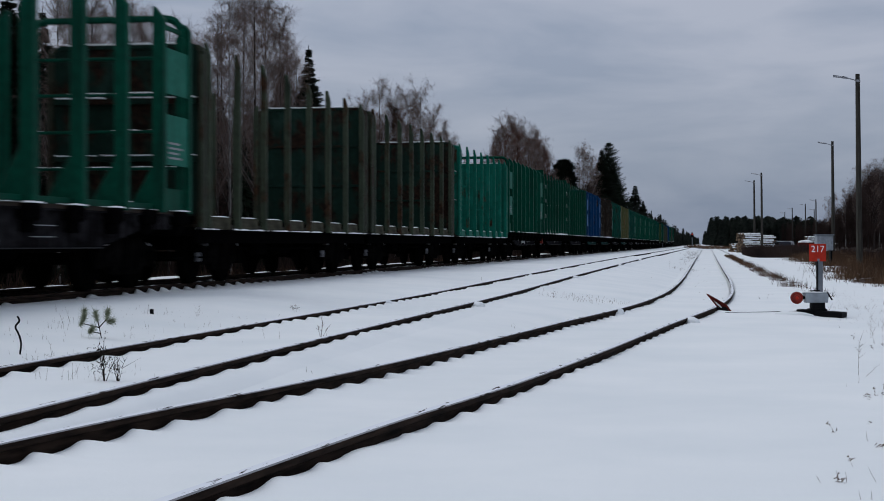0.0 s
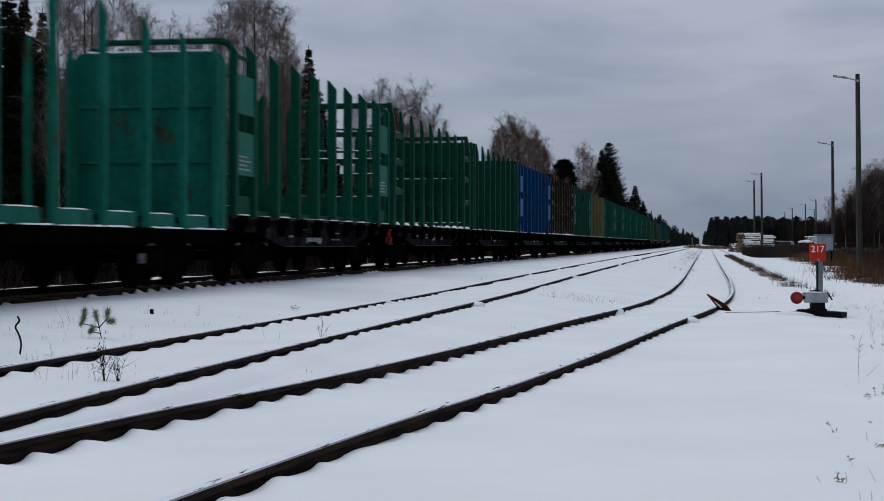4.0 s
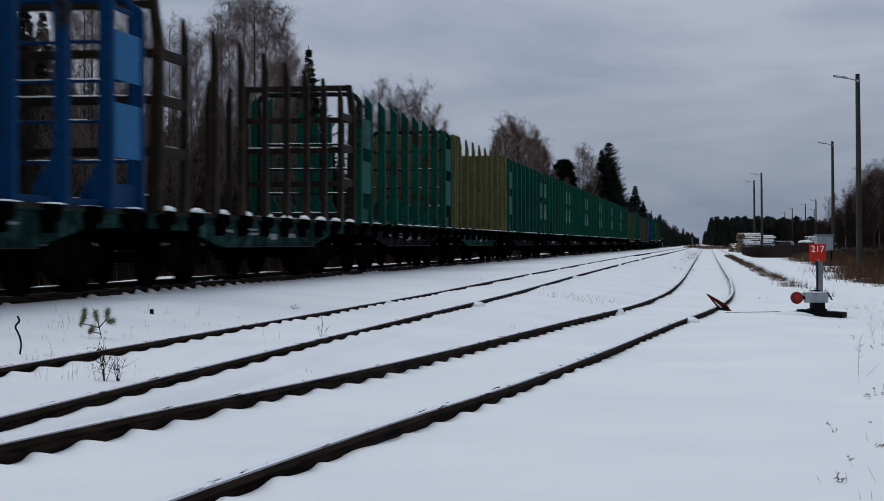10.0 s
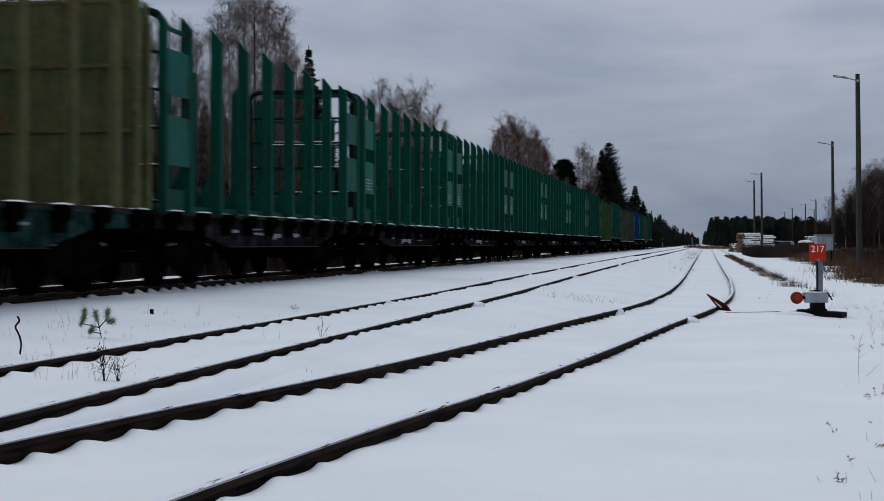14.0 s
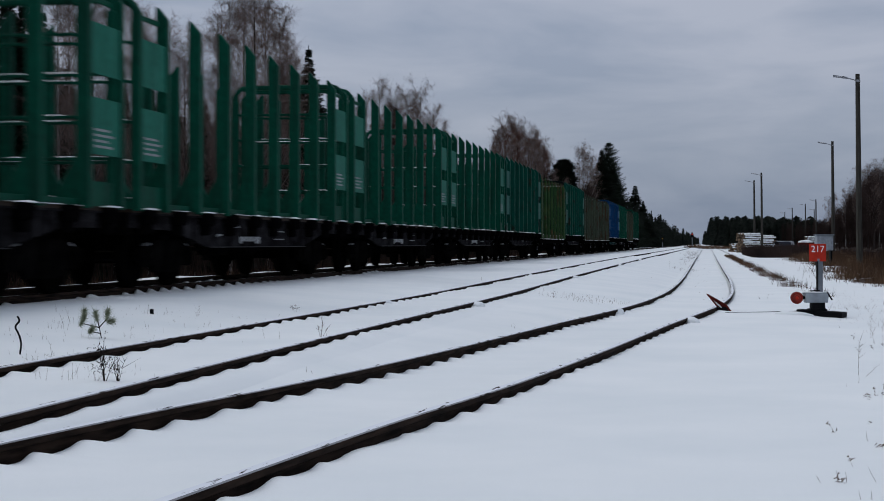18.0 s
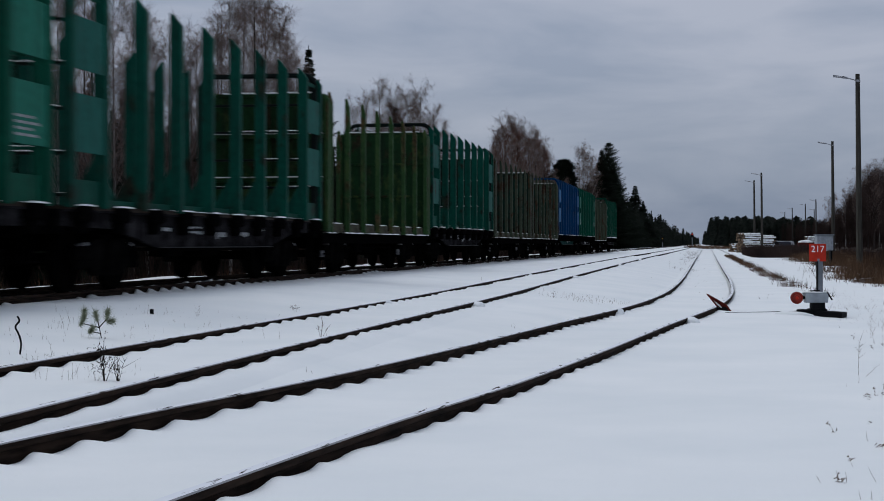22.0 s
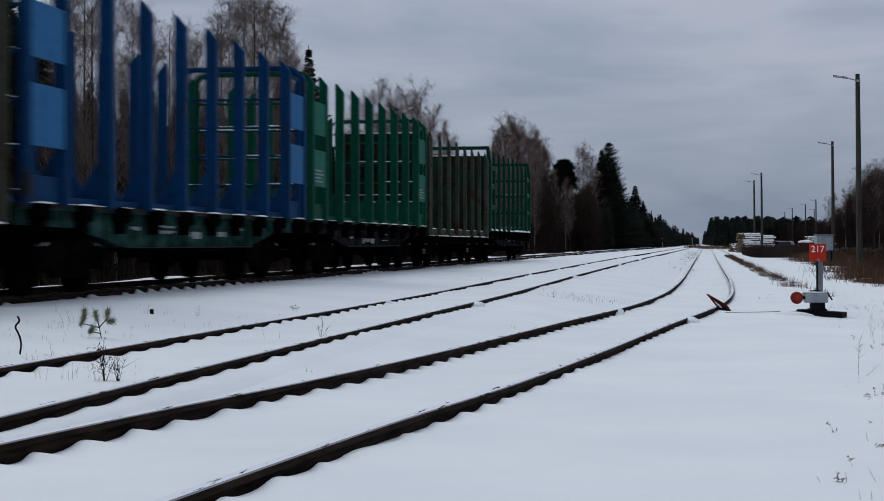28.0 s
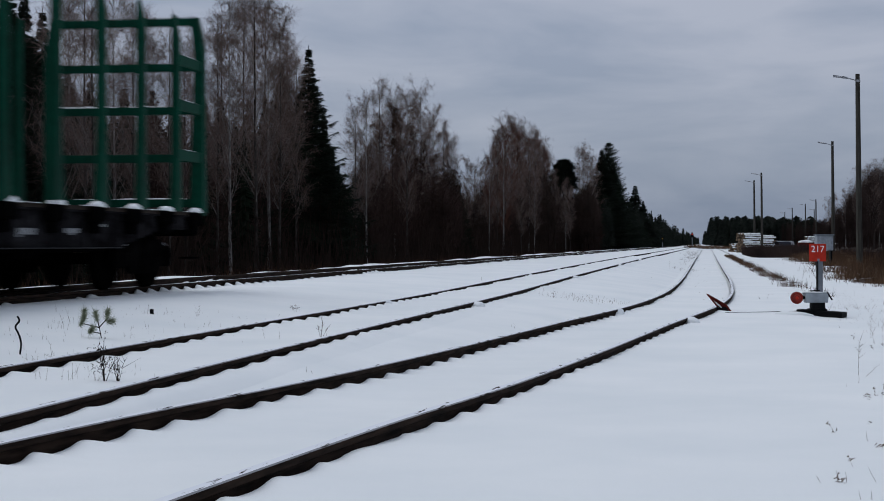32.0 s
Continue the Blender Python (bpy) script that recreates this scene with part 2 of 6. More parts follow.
def add_rod(bm, a, b, r0, r1=None, sides=8):
    a, b = Vector(a), Vector(b)
    d = b - a
    m = Matrix.Translation((a + b) / 2) @ d.to_track_quat("Z", "Y").to_matrix().to_4x4()
    bmesh.ops.create_cone(bm, cap_ends=True, segments=sides, radius1=r0, radius2=r0 if r1 is None else r1, depth=d.length, matrix=m)


def add_prism(bm, outline, x0, x1):
    """A plate: an outline of (y, z) drawn out from x0 to x1."""
    a = [bm.verts.new((x0, y, z)) for y, z in outline]
    b = [bm.verts.new((x1, y, z)) for y, z in outline]
    k = len(outline)
    bm.faces.new(a)
    bm.faces.new(b[::-1])
    for i in range(k):
        bm.faces.new((a[i], b[i], b[(i + 1) % k], a[(i + 1) % k]))
    bmesh.ops.recalc_face_normals(bm, faces=bm.faces)


def part(name, data, mat=None, parent=None, label="", at=None):
    """One mesh object under a thing or part; data is a bmesh or a mesh that alike parts share."""
    me = from_bm(name, data, mat) if isinstance(data, bmesh.types.BMesh) else data
    ob = new(name, me)
    ob.parent = parent
    if at is not None:
        ob.matrix_basis = at
    return tagged(ob, label)


def spline(points, step):
    """Points (x, y, z) smoothed by a Catmull-Rom curve and sampled about every step metres."""
    p = np.array(points, float)
    p = np.vstack([2 * p[0] - p[1], p, 2 * p[-1] - p[-2]])
    out = []
    for i in range(1, len(p) - 2):
        k = max(2, int(np.linalg.norm(p[i + 1] - p[i]) / step))
        d = [np.sqrt(np.linalg.norm(p[j + 1] - p[j])) for j in (i - 1, i, i + 1)]
        t0, t1 = 0.0, d[0]
        t2, t3 = d[0] + d[1], d[0] + d[1] + d[2]
        for u in np.linspace(t1, t2, k, endpoint=False):
            a1 = (t1 - u) / (t1 - t0) * p[i - 1] + (u - t0) / (t1 - t0) * p[i]
            a2 = (t2 - u) / (t2 - t1) * p[i] + (u - t1) / (t2 - t1) * p[i + 1]
            a3 = (t3 - u) / (t3 - t2) * p[i + 1] + (u - t2) / (t3 - t2) * p[i + 2]
            b1 = (t2 - u) / (t2 - t0) * a1 + (u - t0) / (t2 - t0) * a2
            b2 = (t3 - u) / (t3 - t1) * a2 + (u - t1) / (t3 - t1) * a3
            out.append((t2 - u) / (t2 - t1) * b1 + (u - t1) / (t2 - t1) * b2)
    out.append(p[-2])
    return np.array(out)


def sideways(line, off):
    """A line moved to its right by off metres (on the level)."""
    d = np.gradient(line, axis=0)
    d[:, 2] = 0
    d /= np.linalg.norm(d, axis=1)[:, None]
    right = np.stack([d[:, 1], -d[:, 0], np.zeros(len(d))], 1)
    o = np.asarray(off)
    return line + right * (o[:, None] if o.ndim else o)


def sweep(name, line, profile, mat, closed=True, smooth=False):
    """A profile of (offset to the right, height) drawn along a line."""
    n, k = len(line), len(profile)
    verts = np.stack([sideways(line, o) + np.array((0, 0, h)) for o, h in profile], 1).reshape(-1, 3)
    faces = []
    for i in range(n - 1):
        for j in range(k if closed else k - 1):
            a, b = i * k + j, i * k + (j + 1) % k
            faces.append((a, a + k, b + k, b))
    if closed:
        faces += [tuple(range(k)), tuple(range((n - 1) * k, n * k))[::-1]]
    return mesh_of(name, verts, faces, mat, smooth)


# ---- plan of the tracks ----
GAUGE = 1.524
LEAN = radians(0.3745)                                # the main line runs this far to the right of the y axis
MAIN_WAY = Vector((math.sin(LEAN), math.cos(LEAN), 0))
MAIN_LEFT = Vector((-math.cos(LEAN), math.sin(LEAN), 0))
MAIN_OFF, MAIN_TOP = 10.11, 0.28                      # centre line beside the tripod, rail top
MAIN = np.array([MAIN_LEFT * MAIN_OFF + MAIN_WAY * q + Vector((0, 0, MAIN_TOP)) for q in (-60, -20, 0, 20, 40, 60, 90, 130, 200, 350, 600)])
LOOP = [(-4.39, -30, 0.092), (-4.39, 0, 0.092), (-4.385, 10, 0.09), (-4.34, 18, 0.083), (-4.2, 28, 0.09), (-4.08, 40, 0.14), (-3.85, 60, 0.20), (-3.6, 85, 0.25), (-3.1, 140, 0.28), (-2.4, 260, 0.28), (-1.2, 500, 0.28)]
SPUR = [(-6.6, -25, 0.08), (-4.25, -8, 0.08), (-3.24, 0, 0.08), (-2.69, 5, 0.08), (-2.37, 8, 0.06), (-2.06, 10.6, 0.025), (-1.69, 14.8, -0.028), (-1.1, 21.2, -0.063), (-0.54, 26.5, -0.082),
        (-0.22, 31, -0.097), (-0.02, 36, -0.116), (0.10, 42, -0.131), (0.20, 50, -0.138), (0.28, 65, -0.149), (0.46, 105, -0.097), (0.95, 200, -0.04), (1.5, 310, 0.0), (2.4, 520, 0.05)]
SPUR_LINE, LOOP_LINE, MAIN_LINE = spline(SPUR, 0.6), spline(LOOP, 0.8), spline(MAIN, 1.0)


def smooth_step(a, b, v):
    u = np.clip((np.asarray(v, float) - a) / (b - a), 0, 1)
    return u * u * (3 - 2 * u)


def ground_z(x, y):
    """Height of the snow: level between the sidings, dipping with the spur, banked up under the main line, lower in the woods."""
    x, y = np.asarray(x, float), np.asarray(y, float)
    zs = np.interp(y, SPUR_LINE[:, 1], SPUR_LINE[:, 2]) - 0.067
    zl = np.interp(y, LOOP_LINE[:, 1], LOOP_LINE[:, 2]) - 0.060
    xs = np.interp(y, SPUR_LINE[:, 1], SPUR_LINE[:, 0])
    xl = np.interp(y, LOOP_LINE[:, 1], LOOP_LINE[:, 0])
    xm = -MAIN_OFF + math.tan(LEAN) * y
    mid = smooth_step(0.0, 1.0, (x - xl - 0.6) / np.maximum(xs - xl - 1.1, 0.3))
    z = zl + (zs - zl) * mid
    up = smooth_step(0.15, 0.9, (xl - x) / np.maximum(xl - xm - 1.4, 0.5))
    z = z + (MAIN_TOP - 0.10 - zl) * up * (1 - mid)
    z = z - 0.75 * smooth_step(2.0, 5.0, xm - x)
    z = z + 0.5 * smooth_step(8.0, 60.0, xm - x)
    ridge = 0.072 + 0.035 * np.sin(y * 0.23 + 1.0) + 0.025 * np.sin(y * 0.61) + 0.015 * np.sin(y * 1.7)
    z = z + np.exp(-((xm - x - 2.1) / 0.45) ** 2) * ridge * (0.25 + 0.75 * smooth_step(24, 60, y)) * (y > 5) * (y < 400)
    for line, bed in ((SPUR_LINE, 0.055), (LOOP_LINE, 0.035)):
        across = x - np.interp(y, line[:, 1], line[:, 0])
        between = (1 - smooth_step(0.35, 0.9, across)) * smooth_step(-1.35, -0.9, across)
        z = z - (0.010 * (1 - smooth_step(0.9, 1.9, np.abs(across))) + bed * between) * (y < 128)
    z = z - 0.10 * np.exp(-((x - 2.25) / 0.38) ** 2 - ((y - 25.9) / 0.6) ** 2)      # hollow blown out before the point lever
    return z - 0.10 * smooth_step(2.4, 5.0, x - xs) * smooth_step(30, 60, y) + 0.12 * smooth_step(6, 14, x - xs)


# ---- ground: one sheet to the horizon ----
def build_ground():
    xs = np.concatenate([[-1500, -900, -500, -300, -180, -110, -75, -52, -38, -28], np.arange(-22, 10.01, 0.4), [11, 12.5, 15, 19, 25, 34, 48, 70, 110, 180, 300, 520, 900, 1500]])
    ys = np.concatenate([[-600, -250, -110, -50, -25], np.arange(-12, 60, 0.6), np.arange(60, 160, 2.5), [165, 175, 190, 210, 240, 280, 340, 420, 520, 700, 1000, 1600, 2600, 4200]])
    gx, gy = np.meshgrid(xs, ys)
    gz = ground_z(gx, gy)
    rng = np.random.RandomState(3)
    near = np.exp(-np.maximum(0, np.hypot(gx, gy - 20) - 40) / 60)
    soft = sum(np.sin(gx * a + gy * b + c) * d for a, b, c, d in ((0.9, 0.35, 1, 0.014), (0.4, -0.8, 2, 0.014), (1.7, 0.9, 4, 0.008), (-1.1, 1.6, 5, 0.006), (0.3, 0.15, 0, 0.02)))
    clear = np.ones_like(gx)
    for line in (SPUR_LINE, LOOP_LINE, MAIN_LINE):
        clear *= smooth_step(1.1, 3.0, np.abs(gx - np.interp(gy, line[:, 1], line[:, 0])))
    gz = gz + near * soft * clear + 0.006 * rng.randn(*gz.shape) * clear
    n, k = gx.shape
    verts = np.stack([gx, gy, gz], 2).reshape(-1, 3)
    faces = [(i * k + j, i * k + j + 1, (i + 1) * k + j + 1, (i + 1) * k + j) for i in range(n - 1) for j in range(k - 1)]
    me = mesh_of("ground", verts, faces, GROUND, True)
    xm = -MAIN_OFF + math.tan(LEAN) * gy
    woods = smooth_step(1.5, 2.7, xm - gx - 0.95 * smooth_step(24, 48, gy)) * 0.74
    edge = 5.2 + 0.9 * np.sin(gy * 0.09) + 0.5 * np.sin(gy * 0.31) + 3.0 * smooth_step(95, 130, gy) + 9 * smooth_step(30, 10, gy)
    rough = smooth_step(0.8, 2.2, gx - edge) * smooth_step(20, 38, gy) * 0.70
    lee = np.exp(-((gx - 2.6 - 0.004 * gy) / 0.45) ** 2) * smooth_step(34, 48, gy) * 0.5
    bed = np.exp(-((gx - np.interp(gy, SPUR_LINE[:, 1], SPUR_LINE[:, 0]) + 1.2) / 0.7) ** 2) * smooth_step(60, 120, gy) * 0.42
    val = np.maximum.reduce([woods, rough, lee, bed]).reshape(-1)
    at = me.attributes.new("litter", "FLOAT", "POINT")
    at.data.foreach_set("value", val.astype(np.float32))
    ob = new("ground", me)
    return tagged(ob, "snow-covered ground thinning to dead grass by the woods", "ground", kind="structure")


ground = build_ground()


# ---- tracks ----
RAIL_PROFILE = [(-0.036, 0.0), (-0.028, 0.006), (0.028, 0.006), (0.036, 0.0), (0.036, -0.030), (0.012, -0.045), (0.010, -0.135), (0.065, -0.150), (0.065, -0.165), (-0.065, -0.165), (-0.065, -0.150), (-0.010, -0.135), (-0.012, -0.045), (-0.036, -0.030)]


def lip(rail, side, reach, drop, wave, pitch, phase, inner=True, spread=1.0):
    """Snow banked against a rail, its edge scalloped by the sleepers below."""
    seg = np.concatenate([[0], np.cumsum(np.linalg.norm(np.diff(rail, axis=0), axis=1))])
    s = np.arange(0, min(seg[-1], reach), pitch / 14)
    line = np.stack([np.interp(s, seg, rail[:, i]) for i in range(3)], 1)
    rng = np.random.RandomState(int(phase * 10))
    stations = np.arange(0, reach + 2 * pitch, pitch)
    size = np.interp(s, stations, 0.5 + 0.7 * rng.rand(len(stations)) ** 1.3)
    turn = 2 * np.pi * (s / pitch + phase + np.interp(s, stations, 0.16 * rng.randn(len(stations))))
    hump = (0.5 + 0.5 * np.cos(turn + 0.35 * np.sin(turn))) ** 1.6 * size
    drift = np.interp(s, stations[::4], 0.010 * rng.randn(len(stations[::4]))) + 0.003 * np.sin(s * 9.1 + 40 * phase)
    rows = []
    for off, h, share in ((0.040, -0.16, 0.0), (0.046, -drop - 0.02, 0.8), (0.060, -drop, 1.0), (0.11, -drop + 0.001, 0.92), (0.20, -drop + 0.002, 0.62), (0.34, -drop + 0.003, 0.27), (0.52, -drop + 0.004, 0.06), (0.80, -drop + 0.002, 0.0)):
        r = sideways(line, side * (off if off < 0.2 else 0.2 + (off - 0.2) * spread))
        r[:, 2] += h + (wave * hump + drift) * share
        rows.append(r)
    if not inner:
        for k, share in ((-4, 0.25), (-3, 0.6), (-2, 0.9), (-1, 1.0)):
            rows[k][:, 2] += share * (ground_z(rows[k][:, 0], rows[k][:, 1]) + (0.004 if k < -1 else -0.006) - rows[k][:, 2])
    k = len(rows)
    verts = np.stack(rows, 1).reshape(-1, 3)
    faces = [(i * k + j, (i + 1) * k + j, (i + 1) * k + j + 1, i * k + j + 1)[:: int(side)] for i in range(len(s) - 1) for j in range(k - 1)]
    return mesh_of("snow_bank", verts, faces, SNOW, True)


def track(name, line, mat, label, reach, drop, wave, pitch):
    ob = tagged(new(name), label, "railway track", kind="structure")
    for i, side in enumerate((-1, 1)):
        rail = sideways(line, side * GAUGE / 2)
        sink = 0.014 if side < 0 and name != "main_track" else 0.0      # the farther rail of each siding has settled
        rail[:, 2] -= sink
        part("rail", sweep("rail", rail, RAIL_PROFILE, mat), parent=ob)
        tight = 0.4 if (name, side) in (("spur_track", -1), ("loop_track", 1)) else 1.0
        outer = (drop - sink - (0.008 if name == "loop_track" else 0.008), 0.020)
        inner = (drop - sink + (0.030 if name == "spur_track" else 0.008), wave)
        if name == "main_track":                          # snow ploughed up between the rails, sleeper ends showing beside them
            outer = (0.160, 0.115)
            inner = (0.066, 0.085) if side > 0 else (0.12, 0.03)
        part("snow_bank", lip(rail, side, reach, *outer, pitch, 0.13 + 0.4 * i, False, tight), parent=ob)
        part("snow_bank", lip(rail, -side, reach, *inner, pitch, 0.33 + 0.3 * i), parent=ob)
    return ob


spur = track("spur_track", SPUR_LINE, RAIL, "disused spur with rusty rails half buried in snow", 130, 0.076, 0.038, 0.56)
loop = track("loop_track", LOOP_LINE, RAIL, "rusty siding rails half buried in snow", 130, 0.064, 0.036, 0.58)
main_line = track("main_track", MAIN_LINE, RAIL_MAIN, "main line rails on dark ballast with snow between", 260, 0.12, 0.052, 0.60)
bed = sweep("ballast", MAIN_LINE, [(1.35, -0.20), (1.22, -0.135), (0.9, -0.125), (0.66, -0.13), (-0.66, -0.13), (-0.9, -0.125), (-1.25, -0.135), (-1.7, -0.4)], BALLAST, False)
part("ballast_edge", bed, parent=main_line)
part("snow_between_rails", sweep("snow_between_rails", MAIN_LINE, [(0.68, -0.16), (0.60, -0.085), (0.42, -0.062), (0.15, -0.085), (-0.3, -0.12), (-0.60, -0.14), (-0.69, -0.17)], SNOW, False, True), parent=main_line)


# ---- timber wagons ----
def shared_stake(name, wide, deep, top, tip, foot, gusset, mat, flare=1.0):
    """A stake of folded plate: deep across the wagon, its head cut on a slant, with a gusset at the foot where wide."""
    bm = bmesh.new()
    o = 1.45
    i = o - deep
    if gusset:
        outline = [(o, foot), (o, top), (i + 0.02, tip), (i, tip - 0.02), (i, foot + 0.75), (i - 0.34, foot + 0.16), (i - 0.34, foot)]
    else:
        outline = [(o, foot), (o, foot + 1.0), (o, top), (o - deep * 0.6, tip), (i, tip - 0.03), (i, foot + 1.0), (i, foot)]
    a = [bm.verts.new((x, -wide / 2 * (flare if z == foot else 1.0), z)) for x, z in outline]
    b = [bm.verts.new((x, wide / 2 * (flare if z == foot else 1.0), z)) for x, z in outline]
    k = len(outline)
    bm.faces.new(a[::-1])
    bm.faces.new(b)
    for j in range(k):
        bm.faces.new((a[j], a[(j + 1) % k], b[(j + 1) % k], b[j]))
    bmesh.ops.recalc_face_normals(bm, faces=bm.faces)
    bmesh.ops.bevel(bm, geom=list(bm.edges), offset=0.012, segments=1, affect="EDGES", profile=0.5)
    return from_bm(name, bm, mat)


# sooty iron, set darker still so its colour includes the shade under the wagon
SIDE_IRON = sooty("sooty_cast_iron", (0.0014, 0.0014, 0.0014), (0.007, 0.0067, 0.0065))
DULL_RED = paint("dull_red_valve_paint", (0.17, 0.018, 0.010), amount=0.5)


def wheel_mesh():
    bm = bmesh.new()
    for s in (-1, 1):
        for x0, x1, r in ((0.72, 0.745, 0.505), (0.745, 0.86, 0.478)):
            add_rod(bm, (s * x0, 0, 0), (s * x1, 0, 0), r, None, 28)
        add_rod(bm, (s * 0.86, 0, 0), (s * 0.885, 0, 0), 0.40, 0.36, 24)
        add_rod(bm, (s * 0.885, 0, 0), (s * 1.10, 0, 0), 0.11, 0.09, 12)
        for a in range(6):
            c, d = math.cos(a * math.pi / 3), math.sin(a * math.pi / 3)
            add_rod(bm, (s * 0.885, 0.24 * c, 0.24 * d), (s * 0.895, 0.24 * c, 0.24 * d), 0.05, None, 8)
    add_rod(bm, (-0.72, 0, 0), (0.72, 0, 0), 0.085, None, 12)
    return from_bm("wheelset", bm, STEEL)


def side_frame_mesh(s):
    bm = bmesh.new()
    add_prism(bm, [(-1.25, 0.02), (-1.2, 0.16), (-0.55, 0.30), (0.55, 0.30), (1.2, 0.16), (1.25, 0.02), (1.05, -0.14), (0.72, -0.10), (0.45, -0.24), (-0.45, -0.24), (-0.72, -0.10), (-1.05, -0.14)], s * 0.98, s * 1.14)
    for y in (-0.16, 0.0, 0.16):
        add_rod(bm, (s * 1.06, y, -0.2), (s * 1.06, y, 0.26), 0.085, None, 10)
    for y in (-0.925, 0.925):
        add_box(bm, s * 1.06 - 0.14, s * 1.06 + 0.14, y - 0.13, y + 0.13, -0.13, 0.12, 0.03)
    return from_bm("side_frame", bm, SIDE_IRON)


WHEEL, FRAME_L, FRAME_R = wheel_mesh(), side_frame_mesh(-1), side_frame_mesh(1)


DUSTY_SNOW = rough_stuff("sooty_snow_crust", (0.05, 0.05, 0.052), (0.30, 0.305, 0.32), 14.0)


def box_clot_mesh():
    """Thin crust of snow on the running gear."""
    bm = bmesh.new()
    bmesh.ops.create_icosphere(bm, subdivisions=2, radius=1.0)
    for v in bm.verts:
        k = 1 + 0.35 * noise.noise(v.co * 2.1)
        v.co = Vector((v.co.x * 0.08 * k, v.co.y * 0.13 * k, max(v.co.z, -0.3) * 0.042 * k))
    return from_bm("snow_clot", bm, DUSTY_SNOW, True)


BOX_CLOT = box_clot_mesh()
FROSTED = rough_stuff("frosted_grey_steel", (0.05, 0.05, 0.055), (0.17, 0.175, 0.19), 12.0)


def end_plate_mesh():
    """Frosted plate at the end of a side frame."""
    bm = bmesh.new()
    add_box(bm, -0.02, 0.04, -0.10, 0.10, -0.08, 0.08, 0.012)
    return from_bm("end_plate", bm, FROSTED)


END_PLATE = end_plate_mesh()


def add_bogie(wagon, y, plated):
    bm = bmesh.new()
    add_box(bm, -1.1, 1.1, -0.18, 0.18, 0.12, 0.40, 0.03)
    add_rod(bm, (0, 0, 0.4), (0, 0, 0.52), 0.18, None, 12)
    bogie = part("bogie", bm, BLACK, wagon, at=pose(0, y, 0.478))
    part("side_frame", FRAME_L, parent=bogie)
    part("side_frame", FRAME_R, parent=bogie)
    for s in (-1, 1):
        part("wheelset", WHEEL, parent=bogie, at=pose(0, s * 0.925, 0))
        part("snow_clot", BOX_CLOT, parent=bogie, at=pose(1.075, s * 0.90, 0.215, s * -12))
    if plated:
        part("end_plate", END_PLATE, parent=bogie, at=pose(1.10, -1.33, 0.0))


def add_coupler(wagon, y):
    s = 1 if y > 0 else -1
    bm = bmesh.new()
    add_box(bm, -0.11, 0.11, min(y, y + s * 0.28), max(y, y + s * 0.28), 0.93, 1.12, 0.03)
    add_box(bm, -0.2, 0.16, min(y + s * 0.2, y + s * 0.31), max(y + s * 0.2, y + s * 0.31), 0.86, 1.18, 0.04)
    part("coupler", bm, BLACK, wagon)
    hose = bmesh.new()
    add_rod(hose, (0.3, y, 0.95), (0.34, y + s * 0.18, 0.62), 0.025)
    add_rod(hose, (0.34, y + s * 0.18, 0.62), (0.2, y + s * 0.28, 0.66), 0.025)
    part("brake_hose", hose, BLACK, wagon)


def add_running_gear(wagon, half, pivot, plated=False):
    for y in (-pivot, pivot):
        add_bogie(wagon, y, plated)
    for y in (-half, half):
        add_coupler(wagon, y)
    bm = bmesh.new()
    add_box(bm, -0.25, 0.25, -half + 0.3, half - 0.3, 0.80, 1.10)
    for y in (-0.8, 1.4):
        add_rod(bm, (0.55, y - 0.45, 0.68), (0.55, y + 0.45, 0.68), 0.2, None, 12)
    add_box(bm, 0.7, 1.1, -2.1, -1.5, 0.5, 0.85, 0.02)
    add_rod(bm, (0.9, -3.6, 0.62), (0.9, 3.6, 0.62), 0.03)
    add_box(bm, -1.25, 1.25, -half, -half + 0.16, 0.85, 1.2)
    add_box(bm, -1.25, 1.25, half - 0.16, half, 0.85, 1.2)
    for y in np.linspace(-half + 1.2, half - 1.2, 7):
        add_box(bm, -1.25, 1.25, y - 0.07, y + 0.07, 0.9, 1.17)
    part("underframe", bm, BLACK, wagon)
    for s in (-1, 1):
        step = bmesh.new()
        add_box(step, 1.22, 1.42, s * (half - 0.55) - 0.2, s * (half - 0.55) + 0.2, 0.46, 0.49)
        add_rod(step, (1.3, s * (half - 0.55) - 0.18, 0.48), (1.3, s * (half - 0.55) - 0.18, 1.0), 0.014, None, 6)
        add_rod(step, (1.3, s * (half - 0.55) + 0.18, 0.48), (1.3, s * (half - 0.55) + 0.18, 1.0), 0.014, None, 6)
        part("step", step, BLACK, wagon)


def lump_mesh(seed, lx, ly, lz):
    """A clot of snow, rounded and uneven, lying on its base."""
    rng = random.Random(seed)
    bm = bmesh.new()
    bmesh.ops.create_icosphere(bm, subdivisions=2, radius=1.0)
    for v in bm.verts:
        k = 1 + 0.25 * (noise.noise(v.co * 1.7 + Vector((seed, 0, 0)))) + 0.06 * rng.random()
        v.co = Vector((v.co.x * lx * k, v.co.y * ly * k, max(v.co.z, -0.12) * lz * k))
    return from_bm("snow_clot", bm, SNOW, True)


CLOTS = [lump_mesh(i, 0.10, 0.30, 0.026) for i in range(4)]
BIG_CLOTS = [lump_mesh(i + 9, 0.10, 0.22, 0.085) for i in range(4)]


def pocket_mesh():
    bm = bmesh.new()
    add_box(bm, 1.28, 1.5, -0.2, 0.2, 1.02, 1.25, 0.04)
    add_box(bm, 1.28, 1.44, -0.12, 0.12, 0.86, 1.04, 0.03)
    return from_bm("stake_pocket", bm, BLACK)


POCKET = pocket_mesh()


